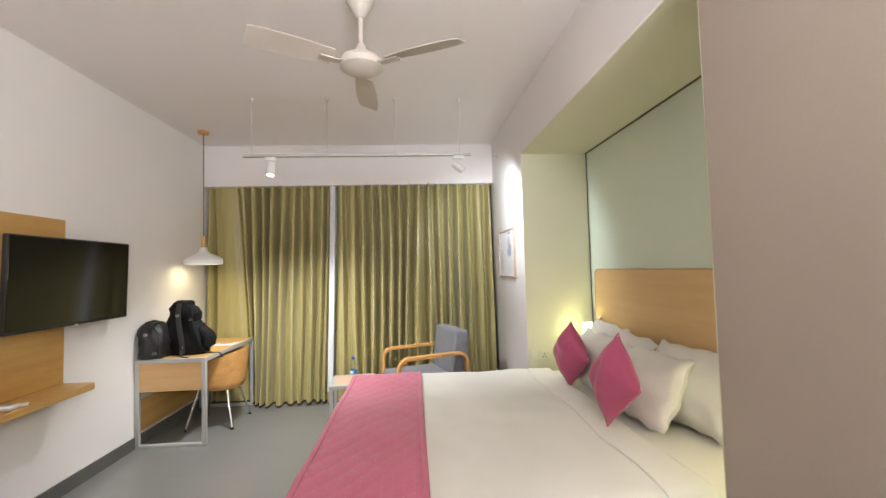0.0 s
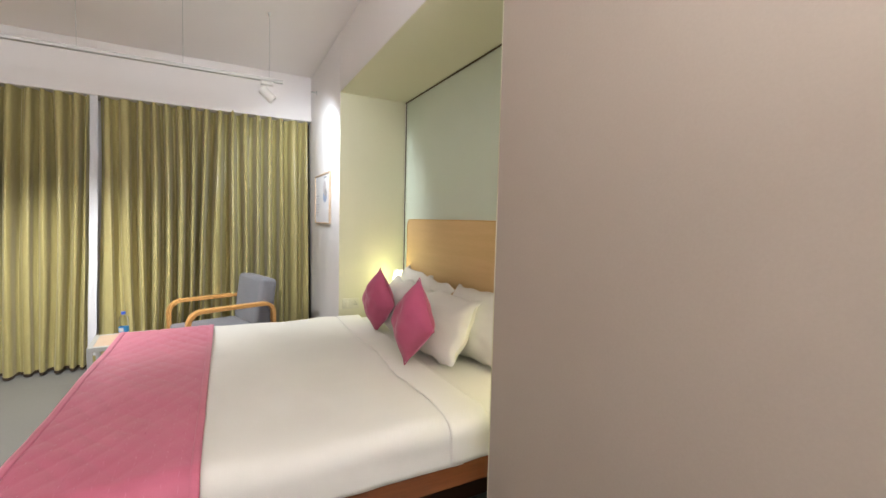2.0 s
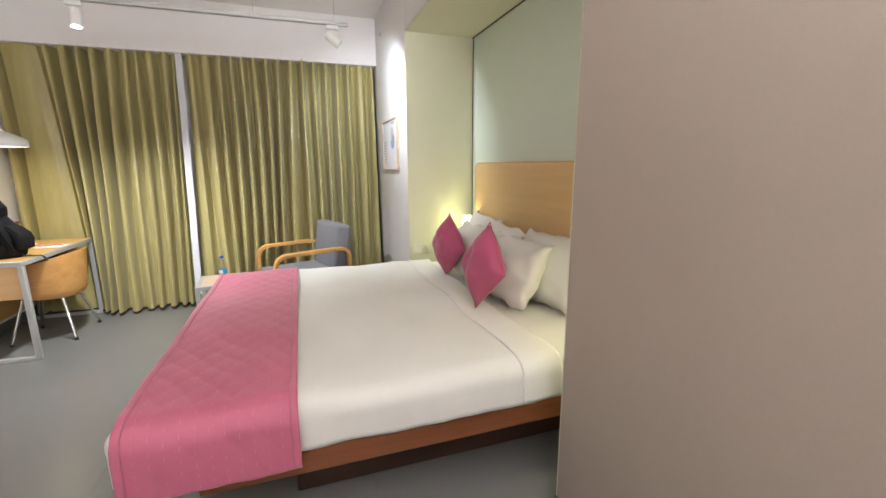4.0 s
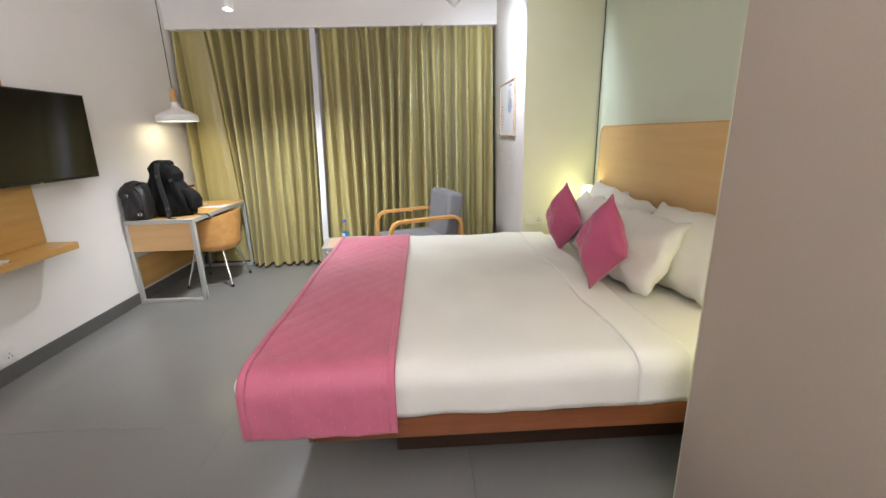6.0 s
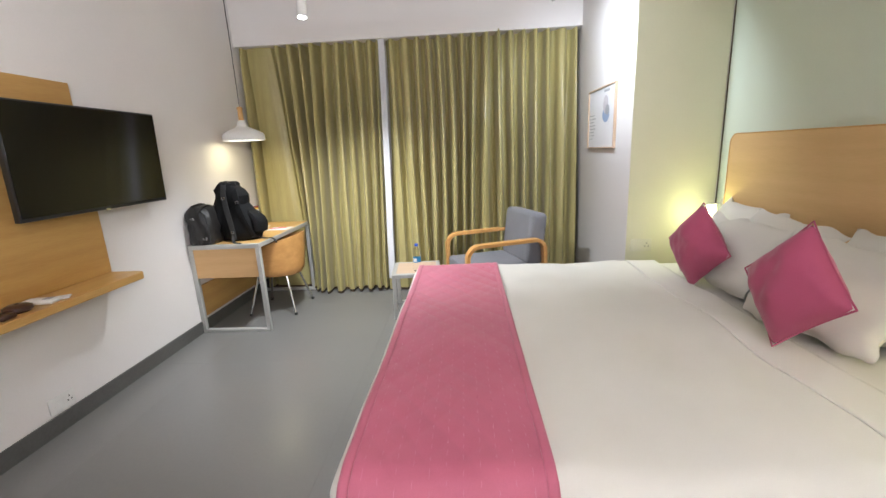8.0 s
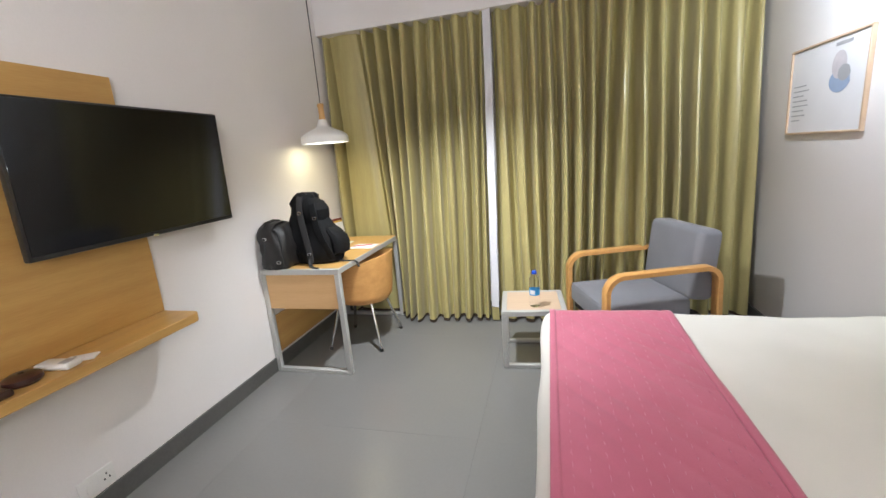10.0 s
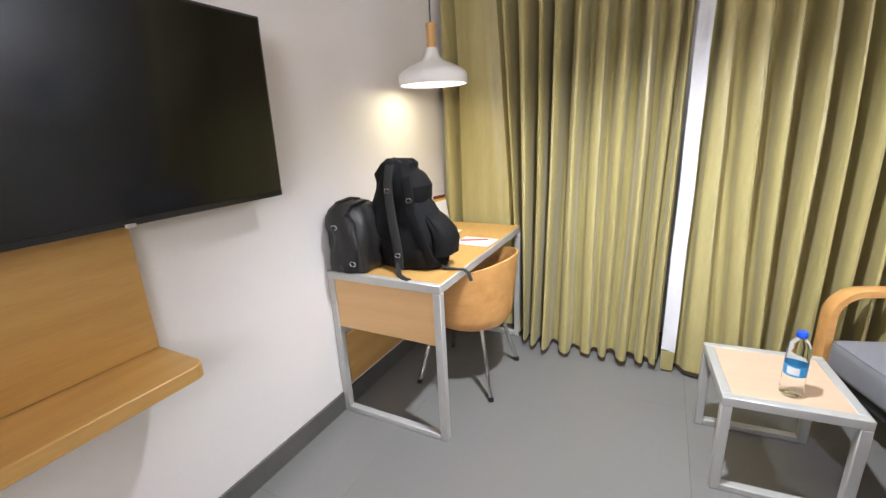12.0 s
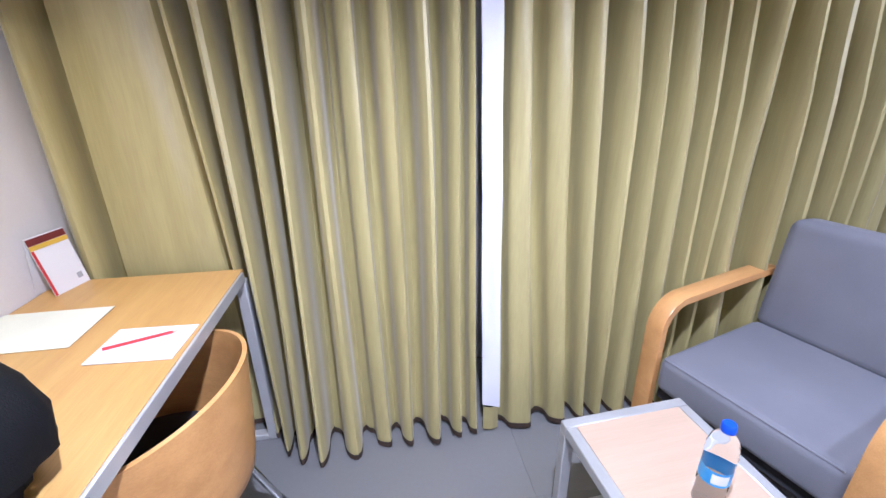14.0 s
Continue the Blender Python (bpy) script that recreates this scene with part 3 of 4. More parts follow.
part("zip", sweep([(-0.12, 0.0, 0.02), (-0.18, -0.10, 0.05), (-0.185, -0.11, 0.13)], 0.003, 0.002, (0, 1, 0)), CHROME, pack, "metal zip")

hold = thing("leather_bag", Matrix.Translation((-2.322, 4.0, DZ)) @ Matrix.Diagonal((1.10, 1.02, 1.02, 1)), "black leather holdall beside the backpack", "bag")
part("body", blob([(0.0, 0, 0, 0.080, 0.105), (0.012, 0, 0, 0.097, 0.125), (0.05, 0.004, 0, 0.104, 0.134), (0.09, 0.0, 0, 0.101, 0.130), (0.13, 0.004, 0, 0.104, 0.132), (0.17, -0.002, 0.0, 0.099, 0.126),
                   (0.21, -0.010, 0.0, 0.102, 0.124), (0.245, -0.014, 0.004, 0.095, 0.114), (0.275, -0.018, 0.008, 0.080, 0.098), (0.297, -0.020, 0.01, 0.058, 0.078), (0.306, -0.020, 0.01, 0.032, 0.05)], 48, 0.024, 9.0, 3.0), LEATHER, hold)
part("handle", sweep([(-0.05, -0.095, 0.262), (-0.045, -0.06, 0.305), (-0.02, 0.0, 0.318), (-0.02, 0.05, 0.308), (-0.03, 0.09, 0.27)], 0.009, 0.006, (1, 0, 0)), LEATHER, hold)
part("handle", sweep([(0.02, -0.105, 0.255), (0.03, -0.07, 0.298), (0.035, 0.0, 0.306), (0.02, 0.06, 0.296), (0.01, 0.095, 0.26)], 0.009, 0.006, (1, 0, 0)), LEATHER, hold)
part("seam", sweep([(0.085, -0.120, 0.02), (0.088, -0.124, 0.09), (0.082, -0.120, 0.17), (0.066, -0.110, 0.235), (0.03, -0.095, 0.272)], 0.004, 0.003, (1, 0, 0)), BLACK, hold)
part("zip", sweep([(-0.06, -0.06, 0.272), (-0.01, -0.065, 0.284), (0.04, -0.055, 0.275)], 0.004, 0.002, (0, 1, 0)), CHROME, hold, "chrome zip")
for x, z in ((0.055, 0.055), (-0.02, 0.21)):
    part("ring", ring(0.014, 0.0025, Matrix.Translation((x, -0.13, z)) @ pose(0, 0, 0, 90, 0, 0)), CHROME, hold, "chrome ring")

# ---- pendant lamp ----
pend = thing("pendant_lamp", pose(-2.195, 4.58, 1.582), "white enamel pendant lamp, lit, with a wooden neck", "pendant lamp")
out = [(0.177, 0.0), (0.180, 0.006), (0.180, 0.040), (0.174, 0.055), (0.155, 0.070), (0.118, 0.090), (0.080, 0.106), (0.052, 0.120), (0.042, 0.138), (0.036, 0.160), (0.030, 0.176)]
part("shade", lathe(out + [(r - 0.004, z - 0.002) for r, z in out[::-1]], 48), WHITE_MET, pend, "white domed shade")
part("diffuser", lathe([(0.0, 0.006), (0.170, 0.006), (0.170, 0.012), (0.0, 0.012)], 40), GLOW_DISC, pend, "glowing white diffuser")
part("neck", lathe([(0.0, 0.174), (0.026, 0.174), (0.022, 0.200), (0.021, 0.262), (0.026, 0.283), (0.022, 0.292), (0.0, 0.293)], 24), OAK_Z, pend, "turned wooden neck")
part("cord", tube([(0, 0, 0.29), (0.002, 0, 0.8), (0, 0, ZC - 1.582 - 0.02)], 0.004, n=8), BLACK, pend)
part("ceiling_rose", lathe([(0, -0.03), (0.050, -0.03), (0.056, -0.024), (0.056, 0.0), (0, 0.0)], 28, None, (0, 0, ZC - 1.582)), OAK_Z, pend, "wooden ceiling rose")

# ---- track lighting ----
track = thing("lighting_track", pose(0, 0, 0), "grey lighting track hung on thin wires", "lighting track")
part("rail", box(-1.455, 0.515, 3.705, 3.74, 2.468, 2.492, 0.003, 1), STEEL, track)
for x in (-1.385, -0.745, -0.155, 0.415):
    part("wire", tube([(x, 3.722, 2.49), (x + 0.004, 3.722, ZC - 0.02)], 0.0018, n=6), STEEL, track)
    part("ceiling_fixing", lathe([(0, 0.0), (0.014, 0.0), (0.012, -0.012), (0.006, -0.028), (0, -0.03)], 14, None, (x + 0.004, 3.722, ZC)), STEEL, track)


def spot(x, aim, lens, label):
    s = thing("track_spotlight", pose(x, 3.722, 2.468), label, "spotlight", "track spotlights")
    part("adapter", box(-0.045, 0.045, -0.016, 0.016, -0.03, 0.0, 0.004, 1), WHITE_MET, s)
    part("stem", tube([(0, 0, -0.03), (0, 0, -0.085)], 0.006), WHITE_MET, s)
    m = look((0, 0, -0.10), Vector(aim) - Vector((x, 3.722, 2.468)))
    head = part("head", lathe([(0.0, 0.055), (0.028, 0.055), (0.034, 0.045), (0.036, -0.06), (0.031, -0.06), (0.030, -0.035), (0.0, -0.035)], 28), WHITE_MET, s, "white cylindrical lamp head", m)
    part("lens", lathe([(0.0, -0.037), (0.0295, -0.037), (0.0295, -0.040), (0.0, -0.041)], 24), lens, head)
    return s


spot(-1.225, (-1.22, 3.35, 0.0), GLOW_SPOT, "white track spotlight, lit, facing the room")
spot(0.40, (1.15, 3.60, 1.70), SCREEN, "white track spotlight turned to the picture wall")

# ---- ceiling fan ----
fan = thing("ceiling_fan", pose(-0.282, 2.37, ZC), "cream ceiling fan with three blades on a short rod", "ceiling fan")
part("canopy", lathe([(0, 0), (0.075, 0), (0.078, -0.012), (0.050, -0.06), (0.026, -0.10), (0.018, -0.105), (0, -0.105)], 32), CREAM, fan)
part("rod", tube([(0, 0, -0.10), (0, 0, -0.28)], 0.013), CREAM, fan)
part("motor", lathe([(0, -0.255), (0.022, -0.255), (0.032, -0.285), (0.062, -0.315), (0.105, -0.335), (0.122, -0.36), (0.118, -0.39), (0.085, -0.41), (0.05, -0.425), (0, -0.43)], 40), CREAM, fan, "domed motor housing")
for k in range(3):
    a = 92 + 120 * k
    rot = pose(0, 0, 0, 0, 0, a)
    part("blade", thicken(grid(14, 6, lambda u, w: (0.17 + 0.43 * u, (w - 0.5) * (0.10 + 0.035 * math.sin(u * 2.6)) * (1 if u < 0.93 else 0.86), -0.372 + (w - 0.5) * 0.035 - 0.01 * u)), 0.004), CREAM, fan, "", rot)
    part("blade_arm", sweep([(0.10, 0, -0.375), (0.15, 0, -0.385), (0.24, 0, -0.385)], 0.022, 0.004, (0, 1, 0)), CREAM, fan, "", rot)

fit_ = thing("wall_fitting", pose(XR, 4.78, 2.74), "small grey fitting high on the wall", "wall fitting")
part("flange", lathe([(0, 0), (0.022, 0), (0.020, 0.008), (0, 0.01)], 18), STEEL, fit_, "", pose(0, 0, 0, 0, -90, 0))
part("nozzle", tube([(-0.008, 0, 0), (-0.06, 0, 0.004)], 0.007), STEEL, fit_)

# ---- picture ----
pic = thing("framed_print", pose(XR, 4.412, 1.611), "pale framed poster with a small blue drawing", "picture")
W, Hh = 0.343, 0.245
part("mount_board", box(-0.012, -0.001, -W + 0.01, W - 0.01, -Hh + 0.01, Hh - 0.01), PAPER, pic)
for a, b, c, d in ((-W, W, Hh - 0.012, Hh), (-W, W, -Hh, -Hh + 0.012), (-W, -W + 0.012, -Hh + 0.012, Hh - 0.012), (W - 0.012, W, -Hh + 0.012, Hh - 0.012)):
    part("frame_bar", box(-0.022, -0.001, a, b, c, d, 0.002, 1), PALE_OAK, pic)


def disc(y, z, ry, rz, n=22, d=0.0):
    bm = bmesh.new()
    bm.faces.new([bm.verts.new((-0.0135 - d, y + ry * math.cos(2 * math.pi * i / n) * (1 + 0.12 * fbm(i * 0.7, y * 9)), z + rz * math.sin(2 * math.pi * i / n))) for i in range(n)])
    return bm


part("drawing", disc(-0.125, 0.02, 0.085, 0.06), BLUE_INK, pic, "blue printed shape")
part("drawing", disc(-0.115, 0.10, 0.06, 0.07, 22, 0.0006), ROSE_INK, pic, "soft rose printed shape")
part("drawing", disc(-0.16, 0.055, 0.05, 0.04, 22, 0.0012), GREY_INK, pic, "grey printed shape")
part("title_print", box(-0.0135, -0.0125, -0.20, -0.07, 0.195, 0.212), GREY_INK, pic)
for k in range(8):
    wd = (0.13, 0.16, 0.11, 0.15, 0.16, 0.12, 0.14, 0.09)[k]
    part("text_line", box(-0.0135, -0.0125, 0.30 - wd, 0.30, 0.03 - k * 0.028, 0.036 - k * 0.028), GREY_INK, pic)

# ---- bed ----
BX0, BX1, BY0, BY1, BT = -0.566, 1.545, 1.558, 3.605, 0.612
bed = thing("bed", pose(0, 0, 0), "wide bed with white linen on a low wooden base", "bed")
part("rail", box(-0.285, BX1, 1.592, 1.624, 0.305, 0.405, 0.004, 2), RAIL, bed, "reddish wooden side rail")
part("rail", box(-0.285, BX1, 3.54, 3.572, 0.305, 0.405, 0.004, 2), RAIL, bed, "reddish wooden side rail")
part("foot_rail", box(-0.317, -0.285, 1.592, 3.572, 0.305, 0.405, 0.004, 2), RAIL, bed)
part("platform", box(-0.285, BX1, 1.624, 3.54, 0.34, 0.40), RAIL, bed)
part("plinth", box(-0.02, BX1, 1.88, 3.30, 0.0, 0.34, 0.004, 1), PLINTH, bed, "recessed plinth, darkened for the shade under the bed")
part("mattress", box(-0.50, BX1, 1.585, 3.58, 0.40, 0.588, 0.045, 4), LINEN, bed, "mattress in a white fitted sheet")


def fold(d, r):
    if d <= 0:
        return 0.0, 0.0
    a = d / r
    if a < math.pi / 2:
        return r * math.sin(a), r * (1 - math.cos(a))
    return r, r + d - r * math.pi / 2


def drape(x0, x1, y0, y1, top, r, hang_y, hang_x, x_end, lift=0.0, wrinkle=0.006, seed=0.0, quilt=0.0):
    """Surface of a cloth laid over the bed: hangs down at both sides and, if hang_x, at the foot."""
    arc_len = r * math.pi / 2
    ya, yb = y0 + r, y1 - r
    xa = x0 + r
    sy = (yb - ya) + 2 * (arc_len + hang_y)
    su = (arc_len + hang_x) if hang_x is not None else 0
    xs = xa if hang_x is not None else x0

    def fn(u, w):
        s = -(arc_len + hang_y) + sy * w
        q = -su + (x_end - xs + su) * u
        dy0, dz0 = fold(-s, r)
        dy1, dz1 = fold(s - (yb - ya), r)
        y = ya + min(max(s, 0), yb - ya) - dy0 + dy1
        dx, dzx = fold(-q, r) if hang_x is not None else (0, 0)
        x = xs + max(q, 0 if hang_x is not None else -9) - dx
        drop = dz0 + dz1
        z = top + lift - max(drop, dzx)
        c = min(1, drop / 0.09) * min(1, dzx / 0.09)
        x += 0.055 * c
        y += 0.04 * c * (1 if s < 0 else -1)
        k = wrinkle * (fbm(x * 2.3 + seed, y * 2.1) + 0.5 * fbm(x * 6 + seed, y * 5, 2.0))
        hang = min(1, (drop + dzx) / 0.12)
        z += k * (1 - hang)
        side = (1 if s > 0 else -1) if drop > 0.01 else 0
        y += side * (0.010 * hang * fbm(x * 3 + seed, z * 3) + lift * 0.8 + 0.012 * hang * fbm(x * 7, seed))
        if dzx > 0.01:
            x -= 0.012 * hang * fbm(y * 4 + seed, z * 3) + lift * 0.8
        if quilt:
            # soft diagonal quilting, drawn deeper and shallower from place to place
            g = q * 0.80 + s * 0.58 + 0.035 * fbm(q * 5, s * 3, 8.0)
            h = q * 0.80 - s * 0.58 + 0.035 * fbm(q * 4, s * 3, 5.0)
            deep = 0.55 + 0.9 * max(0.0, fbm(q * 2.2, s * 1.6, 3.0) + 0.35)
            c = abs(math.sin(math.pi * g / 0.085)) ** 0.55 - 0.6 + 0.45 * (abs(math.sin(math.pi * h / 0.085)) ** 0.55 - 0.6)
            z += quilt * c * deep * (1 - hang)
            y += side * quilt * c * deep * hang
        return x, y, z
    return fn


cloth_part("duvet", grid(90, 120, drape(BX0, BX1, BY0, BY1, BT, 0.085, 0.105, 0.13, 0.96, 0, 0.020, 1.0)), LINEN, bed, "smooth white duvet cover", 0.010)
cloth_part("turn_down", grid(14, 120, drape(0.90, BX1, BY0 - 0.003, BY1 + 0.003, BT, 0.085, 0.100, None, 1.09, 0.004, 0.020, 1.0)), LINEN, bed, "turned-down edge of the duvet", 0.004)

runner = thing("bed_runner", pose(0, 0, 0), "pink quilted runner laid across the foot of the bed", "bed runner")
quilt_at = drape(-0.52, 0.015, BY0 - 0.012, BY1 + 0.012, BT, 0.095, 0.155, None, 0.018, 0.012, 0.010, 1.0, 0.0036)
cloth_part("quilt", grid(70, 300, quilt_at), PINK, runner, "", 0.005)
for x in (-0.508, 0.008):
    cloth_part("border", grid(3, 160, drape(x - 0.014, x, BY0 - 0.014, BY1 + 0.014, BT, 0.095, 0.155, None, x + 0.014, 0.016, 0.010, 1.0)), PINK, runner, "pink stitched border band", 0.004)


def stitches():
    """Rows of short raised running stitches along the runner."""
    bm = bmesh.new()
    rnd = random.Random(21)
    lift = Vector((0, 0, 0.0014))
    for i in range(11):
        u = 0.10 + 0.08 * i
        for j in range(58):
            w = (j + 0.5 * (i % 2) + 0.3 + rnd.uniform(-0.08, 0.08)) / 59
            dw = rnd.uniform(0.0024, 0.0046)
            ends = [Vector(quilt_at(u + rnd.uniform(-0.003, 0.003), w + k * dw)) + lift for k in (-1, 0, 1)]
            sweep(ends, 0.0013, 0.0012, (1, 0, 0), bm, 5, [0.5, 1, 0.5])
    return bm


tagged(part("stitching", stitches(), THREAD, runner), "short pale pink running stitches", "", "", "stuff")


def pillow(name, m, w, h, t, material, label, category, group, seed, pinch=0.07, soft=1.0):
    def side(sgn):
        def fn(u, v):
            a, b = 2 * u - 1, 2 * v - 1
            x = w / 2 * a * (1 - pinch * (1 - b * b) * abs(a) ** 3)
            y = h / 2 * b * (1 - pinch * (1 - a * a) * abs(b) ** 3)
            rd = 1 - 0.055 * (a * b) ** 4
            x, y = x * rd, y * rd
            k = max((1 - abs(a) ** 2.4) * (1 - abs(b) ** 2.4), 0) ** 0.62
            k *= 1 + 0.22 * fbm(a * 1.6 + seed, b * 1.6) + 0.10 * fbm(a * 4 + seed, b * 4, 3)
            rim = max(abs(a), abs(b)) ** 6
            x += soft * (fbm(b * 2.6 + seed, 4.0) * 0.030 * abs(a) + 0.003 * fbm(b * 6, seed))
            y += soft * (fbm(a * 2.6 + seed, 9.0) * 0.030 * abs(b) + 0.003 * fbm(a * 6, seed))
            bend = soft * (0.05 * fbm(a * 1.1 + seed, b * 1.1, 7.0) + 0.012 * rim * fbm(a * 2.5 + seed, b * 2.5, 1.0))
            return x, y, sgn * t / 2 * k + bend
        return fn
    bm = grid(26, 26, side(1))
    grid(26, 26, side(-1), bm)
    bmesh.ops.remove_doubles(bm, verts=bm.verts[:], dist=0.0006)
    th = thing(name, m, label, category, group)
    part("cover", bm, material, th)
    if not soft:
        seam = [(w / 2 * a * (1 - pinch * (1 - b * b)), h / 2 * b * (1 - pinch * (1 - a * a)), 0) for a, b in
                [(-1 + 2 * i / 12, -1) for i in range(12)] + [(1, -1 + 2 * i / 12) for i in range(12)] + [(1 - 2 * i / 12, 1) for i in range(12)] + [(-1, 1 - 2 * i / 12) for i in range(13)]]
        part("piping", sweep(seam, 0.0035, 0.0035, (0, 0, 1), n=6), material, th)
    return th


def stand(x, y, z, lean, turn, spin=0):
    """Pose of a pillow that stands on edge, facing the foot of the bed and leaning back."""
    return Matrix.Translation((x, y, z)) @ pose(0, 0, 0, 0, 0, turn) @ pose(0, 0, 0, 0, -90 + lean, 0) @ pose(0, 0, 0, 0, 0, spin)


pillow("bed_pillow", stand(1.445, 2.25, 0.80, 16, 2, 91), 0.66, 0.44, 0.20, LINEN, "plump white pillow leaning on the headboard", "pillow", "bed pillows", 1.0)
pillow("bed_pillow", stand(1.265, 2.40, 0.785, 32, 5, 93), 0.62, 0.43, 0.19, LINEN, "plump white pillow in front of another", "pillow", "bed pillows", 4.0)
pillow("bed_pillow", stand(1.465, 3.26, 0.80, 13, -4, 88), 0.62, 0.44, 0.18, LINEN, "plump white pillow leaning on the headboard", "pillow", "bed pillows", 7.0)
pillow("bed_pillow", stand(1.40, 2.86, 0.80, 16, 3, 86), 0.60, 0.42, 0.13, LINEN, "white pillow standing behind the cushions", "pillow", "bed pillows", 20.0)
pillow("bed_pillow", stand(1.27, 3.05, 0.785, 32, 2, 90), 0.64, 0.42, 0.18, LINEN, "plump white pillow in front of another", "pillow", "bed pillows", 9.0)
pillow("cushion", stand(1.028, 2.262, 0.853, 10, 3.6, 45), 0.35, 0.35, 0.17, MAGENTA, "magenta square cushion standing on one corner", "cushion", "pink cushions", 12.0, 0.05, 0.0)
pillow("cushion", stand(1.092, 3.041, 0.826, 4, 9.6, 45), 0.34, 0.34, 0.17, MAGENTA, "magenta square cushion standing on one corner", "cushion", "pink cushions", 15.0, 0.05, 0.0)

hb = thing("headboard", pose(XH, 2.55, 0), "honey oak headboard with rounded upper corners", "headboard")


def board():
    bm = bmesh.new()
    y0, y1, z0, z1, r = -1.10, 1.06, 0.35, 1.425, 0.06
    pts = [(y0, z0), (y1, z0)] + arc(y1 - r, z1 - r, r, 0, 90, 6) + arc(y0 + r, z1 - r, r, 90, 180, 6)
    f = bm.faces.new([bm.verts.new((-0.034, y, z)) for y, z in pts])
    r = bmesh.ops.extrude_face_region(bm, geom=[f])
    for v in r["geom"]:
        if isinstance(v, bmesh.types.BMVert):
            v.co.x = -0.002
    return bm


part("board", board(), HEAD_OAK, hb)
rim = [(-0.034, 1.062, 0.36)] + [(-0.034, y, z) for y, z in arc(1.062 - 0.062, 1.427 - 0.062, 0.062, 0, 90, 6)] + [(-0.034, y, z) for y, z in arc(-1.102 + 0.062, 1.427 - 0.062, 0.062, 90, 180, 6)] + [(-0.034, -1.102, 0.36)]
part("edge_band", sweep(rim, 0.004, 0.004, (1, 0, 0), n=6), OAK_Z, hb, "solid oak edge band")


def bedside(y, s):
    la = thing("bedside_lamp", pose(XH, y, 0.90), "small lit bedside lamp on a bent steel arm", "wall lamp", "bedside lamps")
    part("arm", tube([(-0.002, 0, 0.07), (-0.11, 0, 0.07), (-0.135, 0, 0.06), (-0.142, 0, 0.03), (-0.15, 0, -0.24)], 0.007), STEEL, la)
    part("wall_plate", lathe([(0, 0), (0.035, 0), (0.032, 0.01), (0, 0.012)], 20), STEEL, la, "", pose(-0.001, 0, 0.07, 0, -90, 0))
    part("shade", lathe([(0.028, 0.05), (0.030, 0.052), (0.045, -0.045), (0.043, -0.045)], 24), GLOW_SHADE, la, "glowing white shade", pose(-0.085, 0, 0.015))
    return la


bedside(3.66, 1)
bedside(1.47, -1)

# ---- armchair ----
easy = thing("armchair", Matrix.Translation((0.079, 4.586, 0)) @ pose(0, 0, 0, 0, 0, 17.75), "grey upholstered armchair with bent beech arms", "armchair")
for y in (-0.322, 0.322):
    path = [(-0.372, 0.0), (-0.376, 0.20), (-0.378, 0.42)] + arc(-0.378 + 0.11, 0.487, 0.11, 178, 96, 8) + [(0.05, 0.602), (0.25, 0.603)] + arc(0.25, 0.603 - 0.09, 0.09, 88, 4, 8) + [(0.346, 0.30), (0.352, 0.0)]
    part("arm_frame", sweep([(x, y, z) for x, z in path], 0.034, 0.017, (0, 1, 0)), BENT, easy, "bent beech arm and legs")
part("seat_cushion", box(-0.385, 0.21, -0.285, 0.285, 0.245, 0.395, 0.035, 4), GREY_CLOTH, easy, "thick grey seat cushion")
part("seat_piping", sweep([(-0.374, -0.27, 0.386), (-0.374, 0.27, 0.386)], 0.004, 0.004, (0, 0, 1), n=6), GREY_CLOTH, easy)
part("seat_frame", box(-0.35, 0.32, -0.288, 0.288, 0.19, 0.247, 0.006, 1), DARK_CLOTH, easy, "dark seat frame")
back = box(-0.085, 0.085, -0.285, 0.285, -0.235, 0.235, 0.045, 4)
part("back_cushion", back, GREY_CLOTH, easy, "grey back cushion", Matrix.Translation((0.295, 0, 0.598)) @ pose(0, 0, 0, 0, 7, 0))

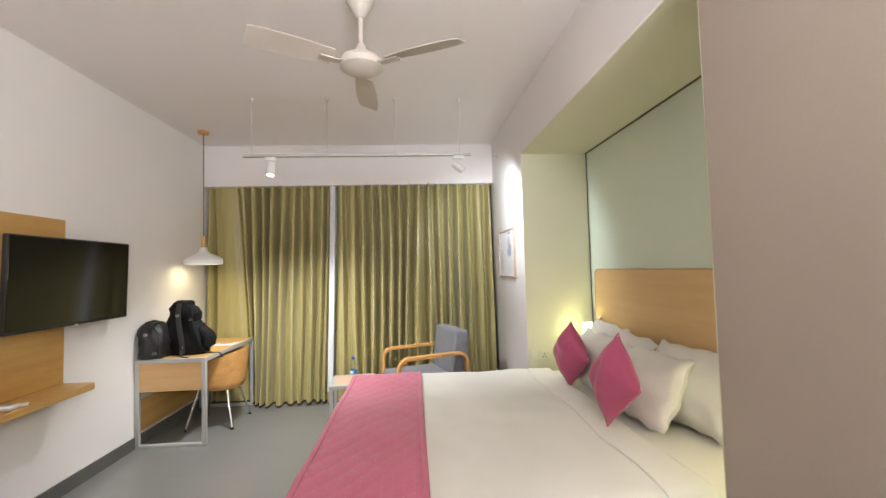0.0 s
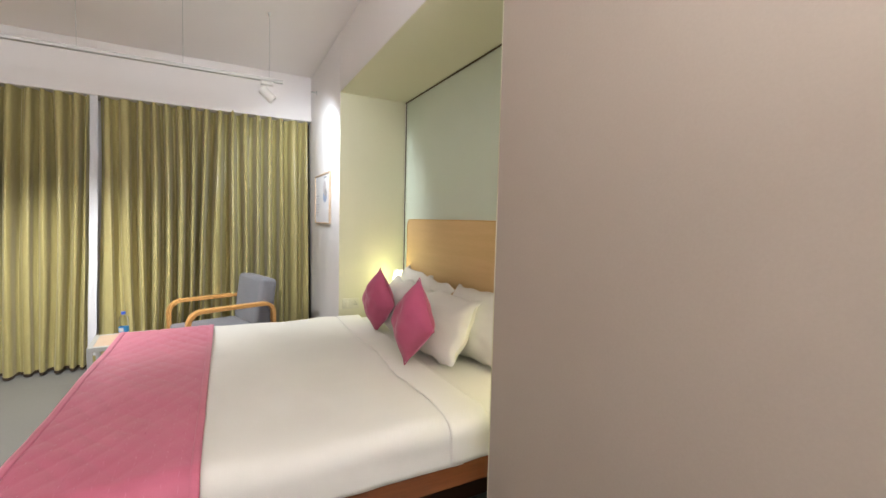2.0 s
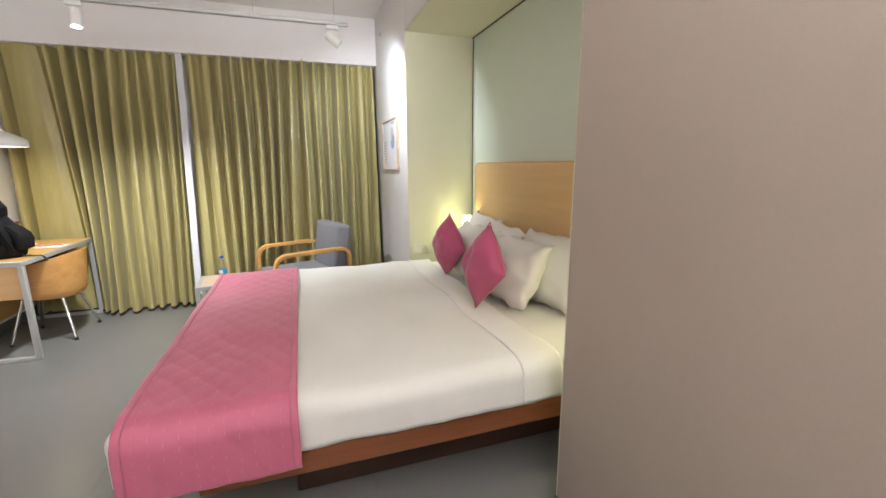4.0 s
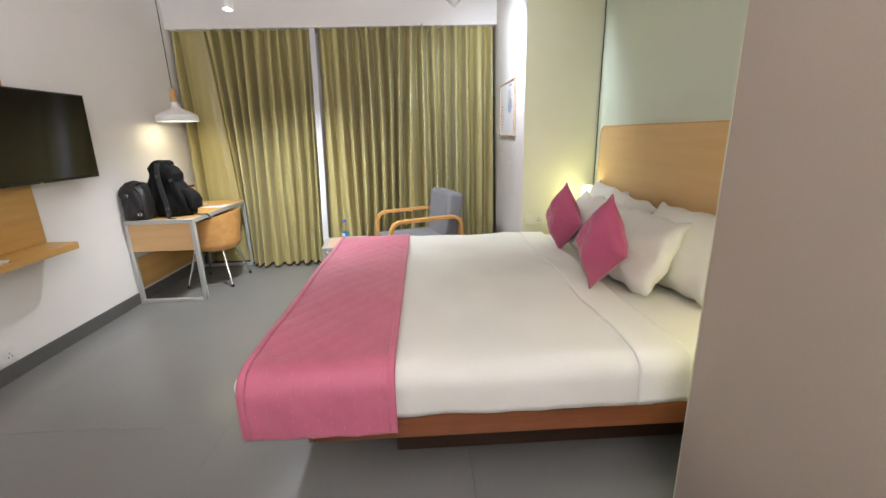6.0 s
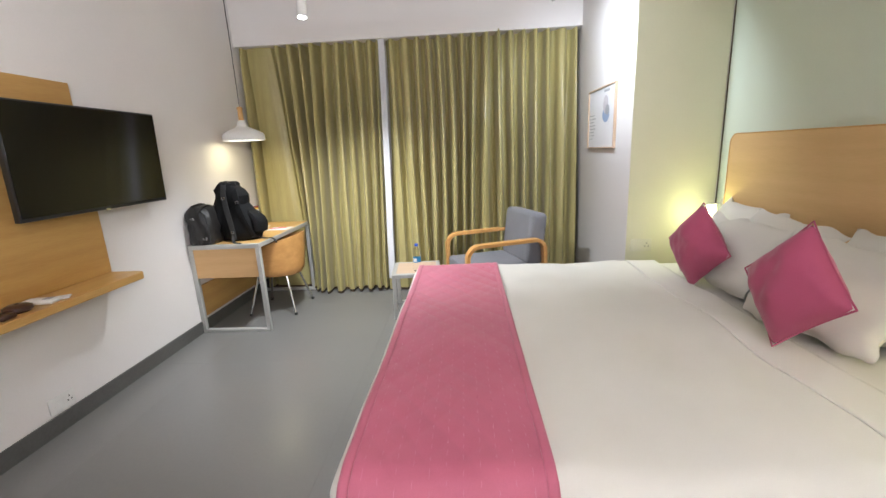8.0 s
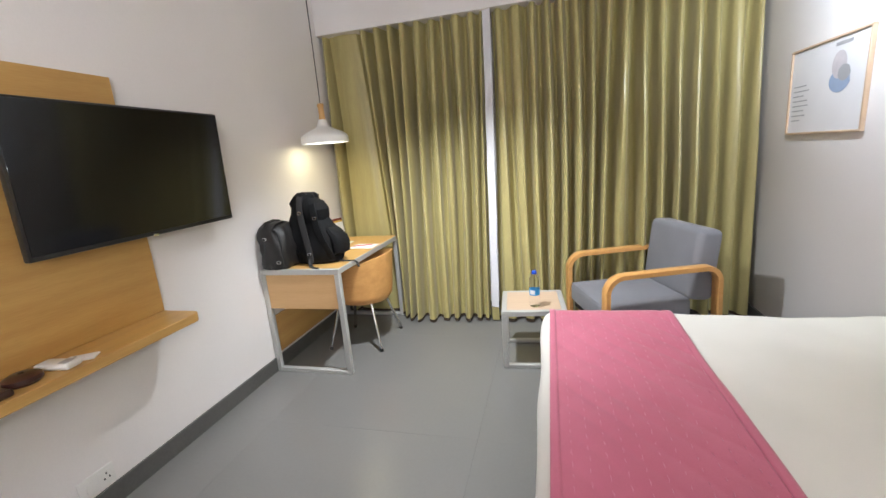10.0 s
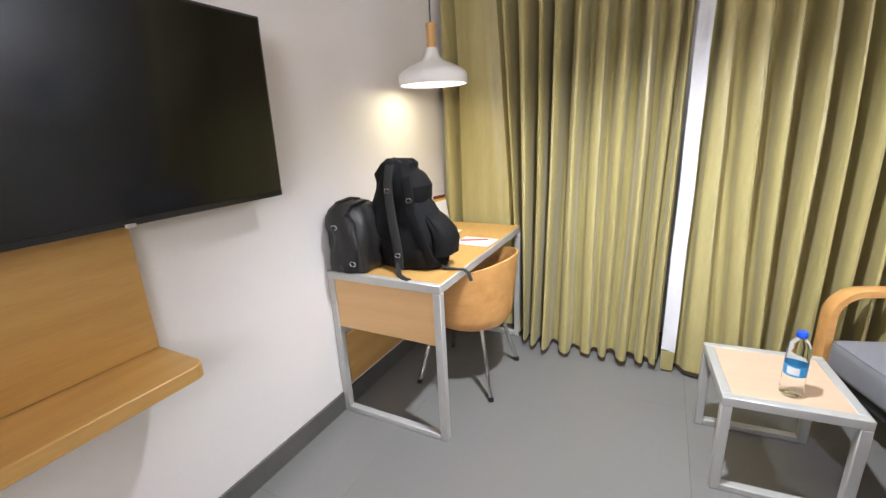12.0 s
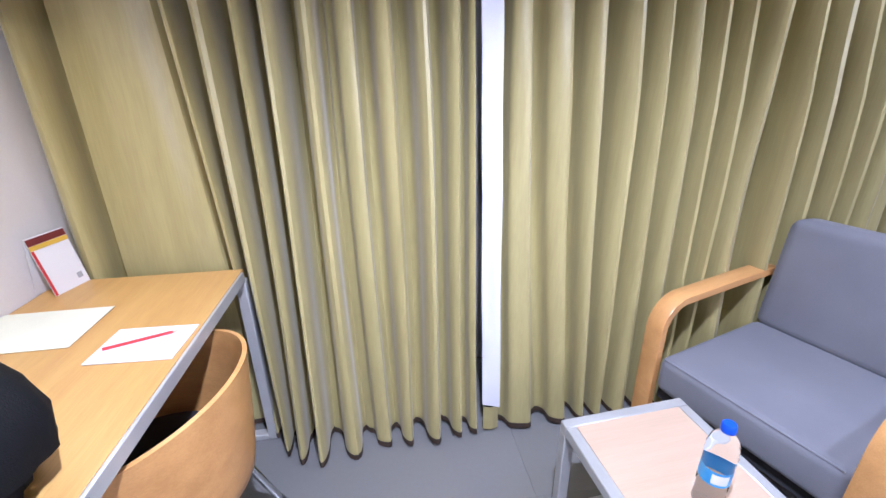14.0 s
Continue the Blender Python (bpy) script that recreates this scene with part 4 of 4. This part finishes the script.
# ---- side table and bottle ----
tab = thing("side_table", Matrix.Translation((-0.640, 4.300, 0)) @ pose(0, 0, 0, 0, 0, 4.5), "low side table with a pale inlay on grey steel", "side table")
TH, s, t = 0.40, 0.208, 0.034
part("inlay", box(-s + t, s - t, -s + t, s - t, TH - 0.02, TH, 0.001, 1), PALE_OAK, tab, "pale wooden table inlay")
for a, b, c, d in ((-s, s, -s, -s + t), (-s, s, s - t, s), (-s, -s + t, -s + t, s - t), (s - t, s, -s + t, s - t)):
    part("top_rail", box(a, b, c, d, TH - t, TH + 0.001, 0.003, 1), STEEL, tab)
for y in (-s, s - t):
    for x in (-s, s - t):
        part("leg", box(x, x + t, y, y + t, 0, TH - t, 0.003, 1), STEEL, tab)
    part("floor_bar", box(-s + t, s - t, y, y + t, 0, 0.026, 0.003, 1), STEEL, tab)

bot = thing("water_bottle", pose(-0.620, 4.190, TH), "clear water bottle with a blue cap and label", "bottle")
part("body", lathe([(0, 0.004), (0.026, 0.0), (0.033, 0.006), (0.034, 0.03), (0.032, 0.045), (0.034, 0.06), (0.034, 0.075), (0.0325, 0.08), (0.0325, 0.125), (0.034, 0.13), (0.033, 0.15),
                    (0.0345, 0.158), (0.033, 0.166), (0.034, 0.175), (0.029, 0.198), (0.016, 0.214), (0.0135, 0.222), (0.0135, 0.226), (0, 0.226)], 36), PET, bot, "clear ribbed plastic body")
part("label_band", lathe([(0.0334, 0.083), (0.0336, 0.083), (0.0336, 0.124), (0.0334, 0.124)], 36), LABEL_BLUE, bot, "blue paper label")
def print_patch(u, w):
    a = radians(215 + 62 * u)
    return 0.0339 * math.cos(a), 0.0339 * math.sin(a), 0.090 + 0.028 * w


part("label_print", grid(8, 1, print_patch), PAPER, bot, "white patch on the label")
part("cap", lathe([(0, 0.226), (0.0155, 0.222), (0.016, 0.226), (0.0155, 0.240), (0.013, 0.243), (0, 0.243)], 24), CAP_BLUE, bot, "blue screw cap")

# ---- floor slabs ----
SW = 1.2
slab = mesh_of("slab", box(0.0004, SW - 0.0004, 0.0004, SW - 0.0004, -0.012, 0.0), FLOOR)
for i in range(4):
    for j in range(7):
        ob = new("stone_slab", slab)
        ob.parent = floor
        ob.matrix_basis = pose(-3.29 + i * SW, -2.65 + j * SW, 0)
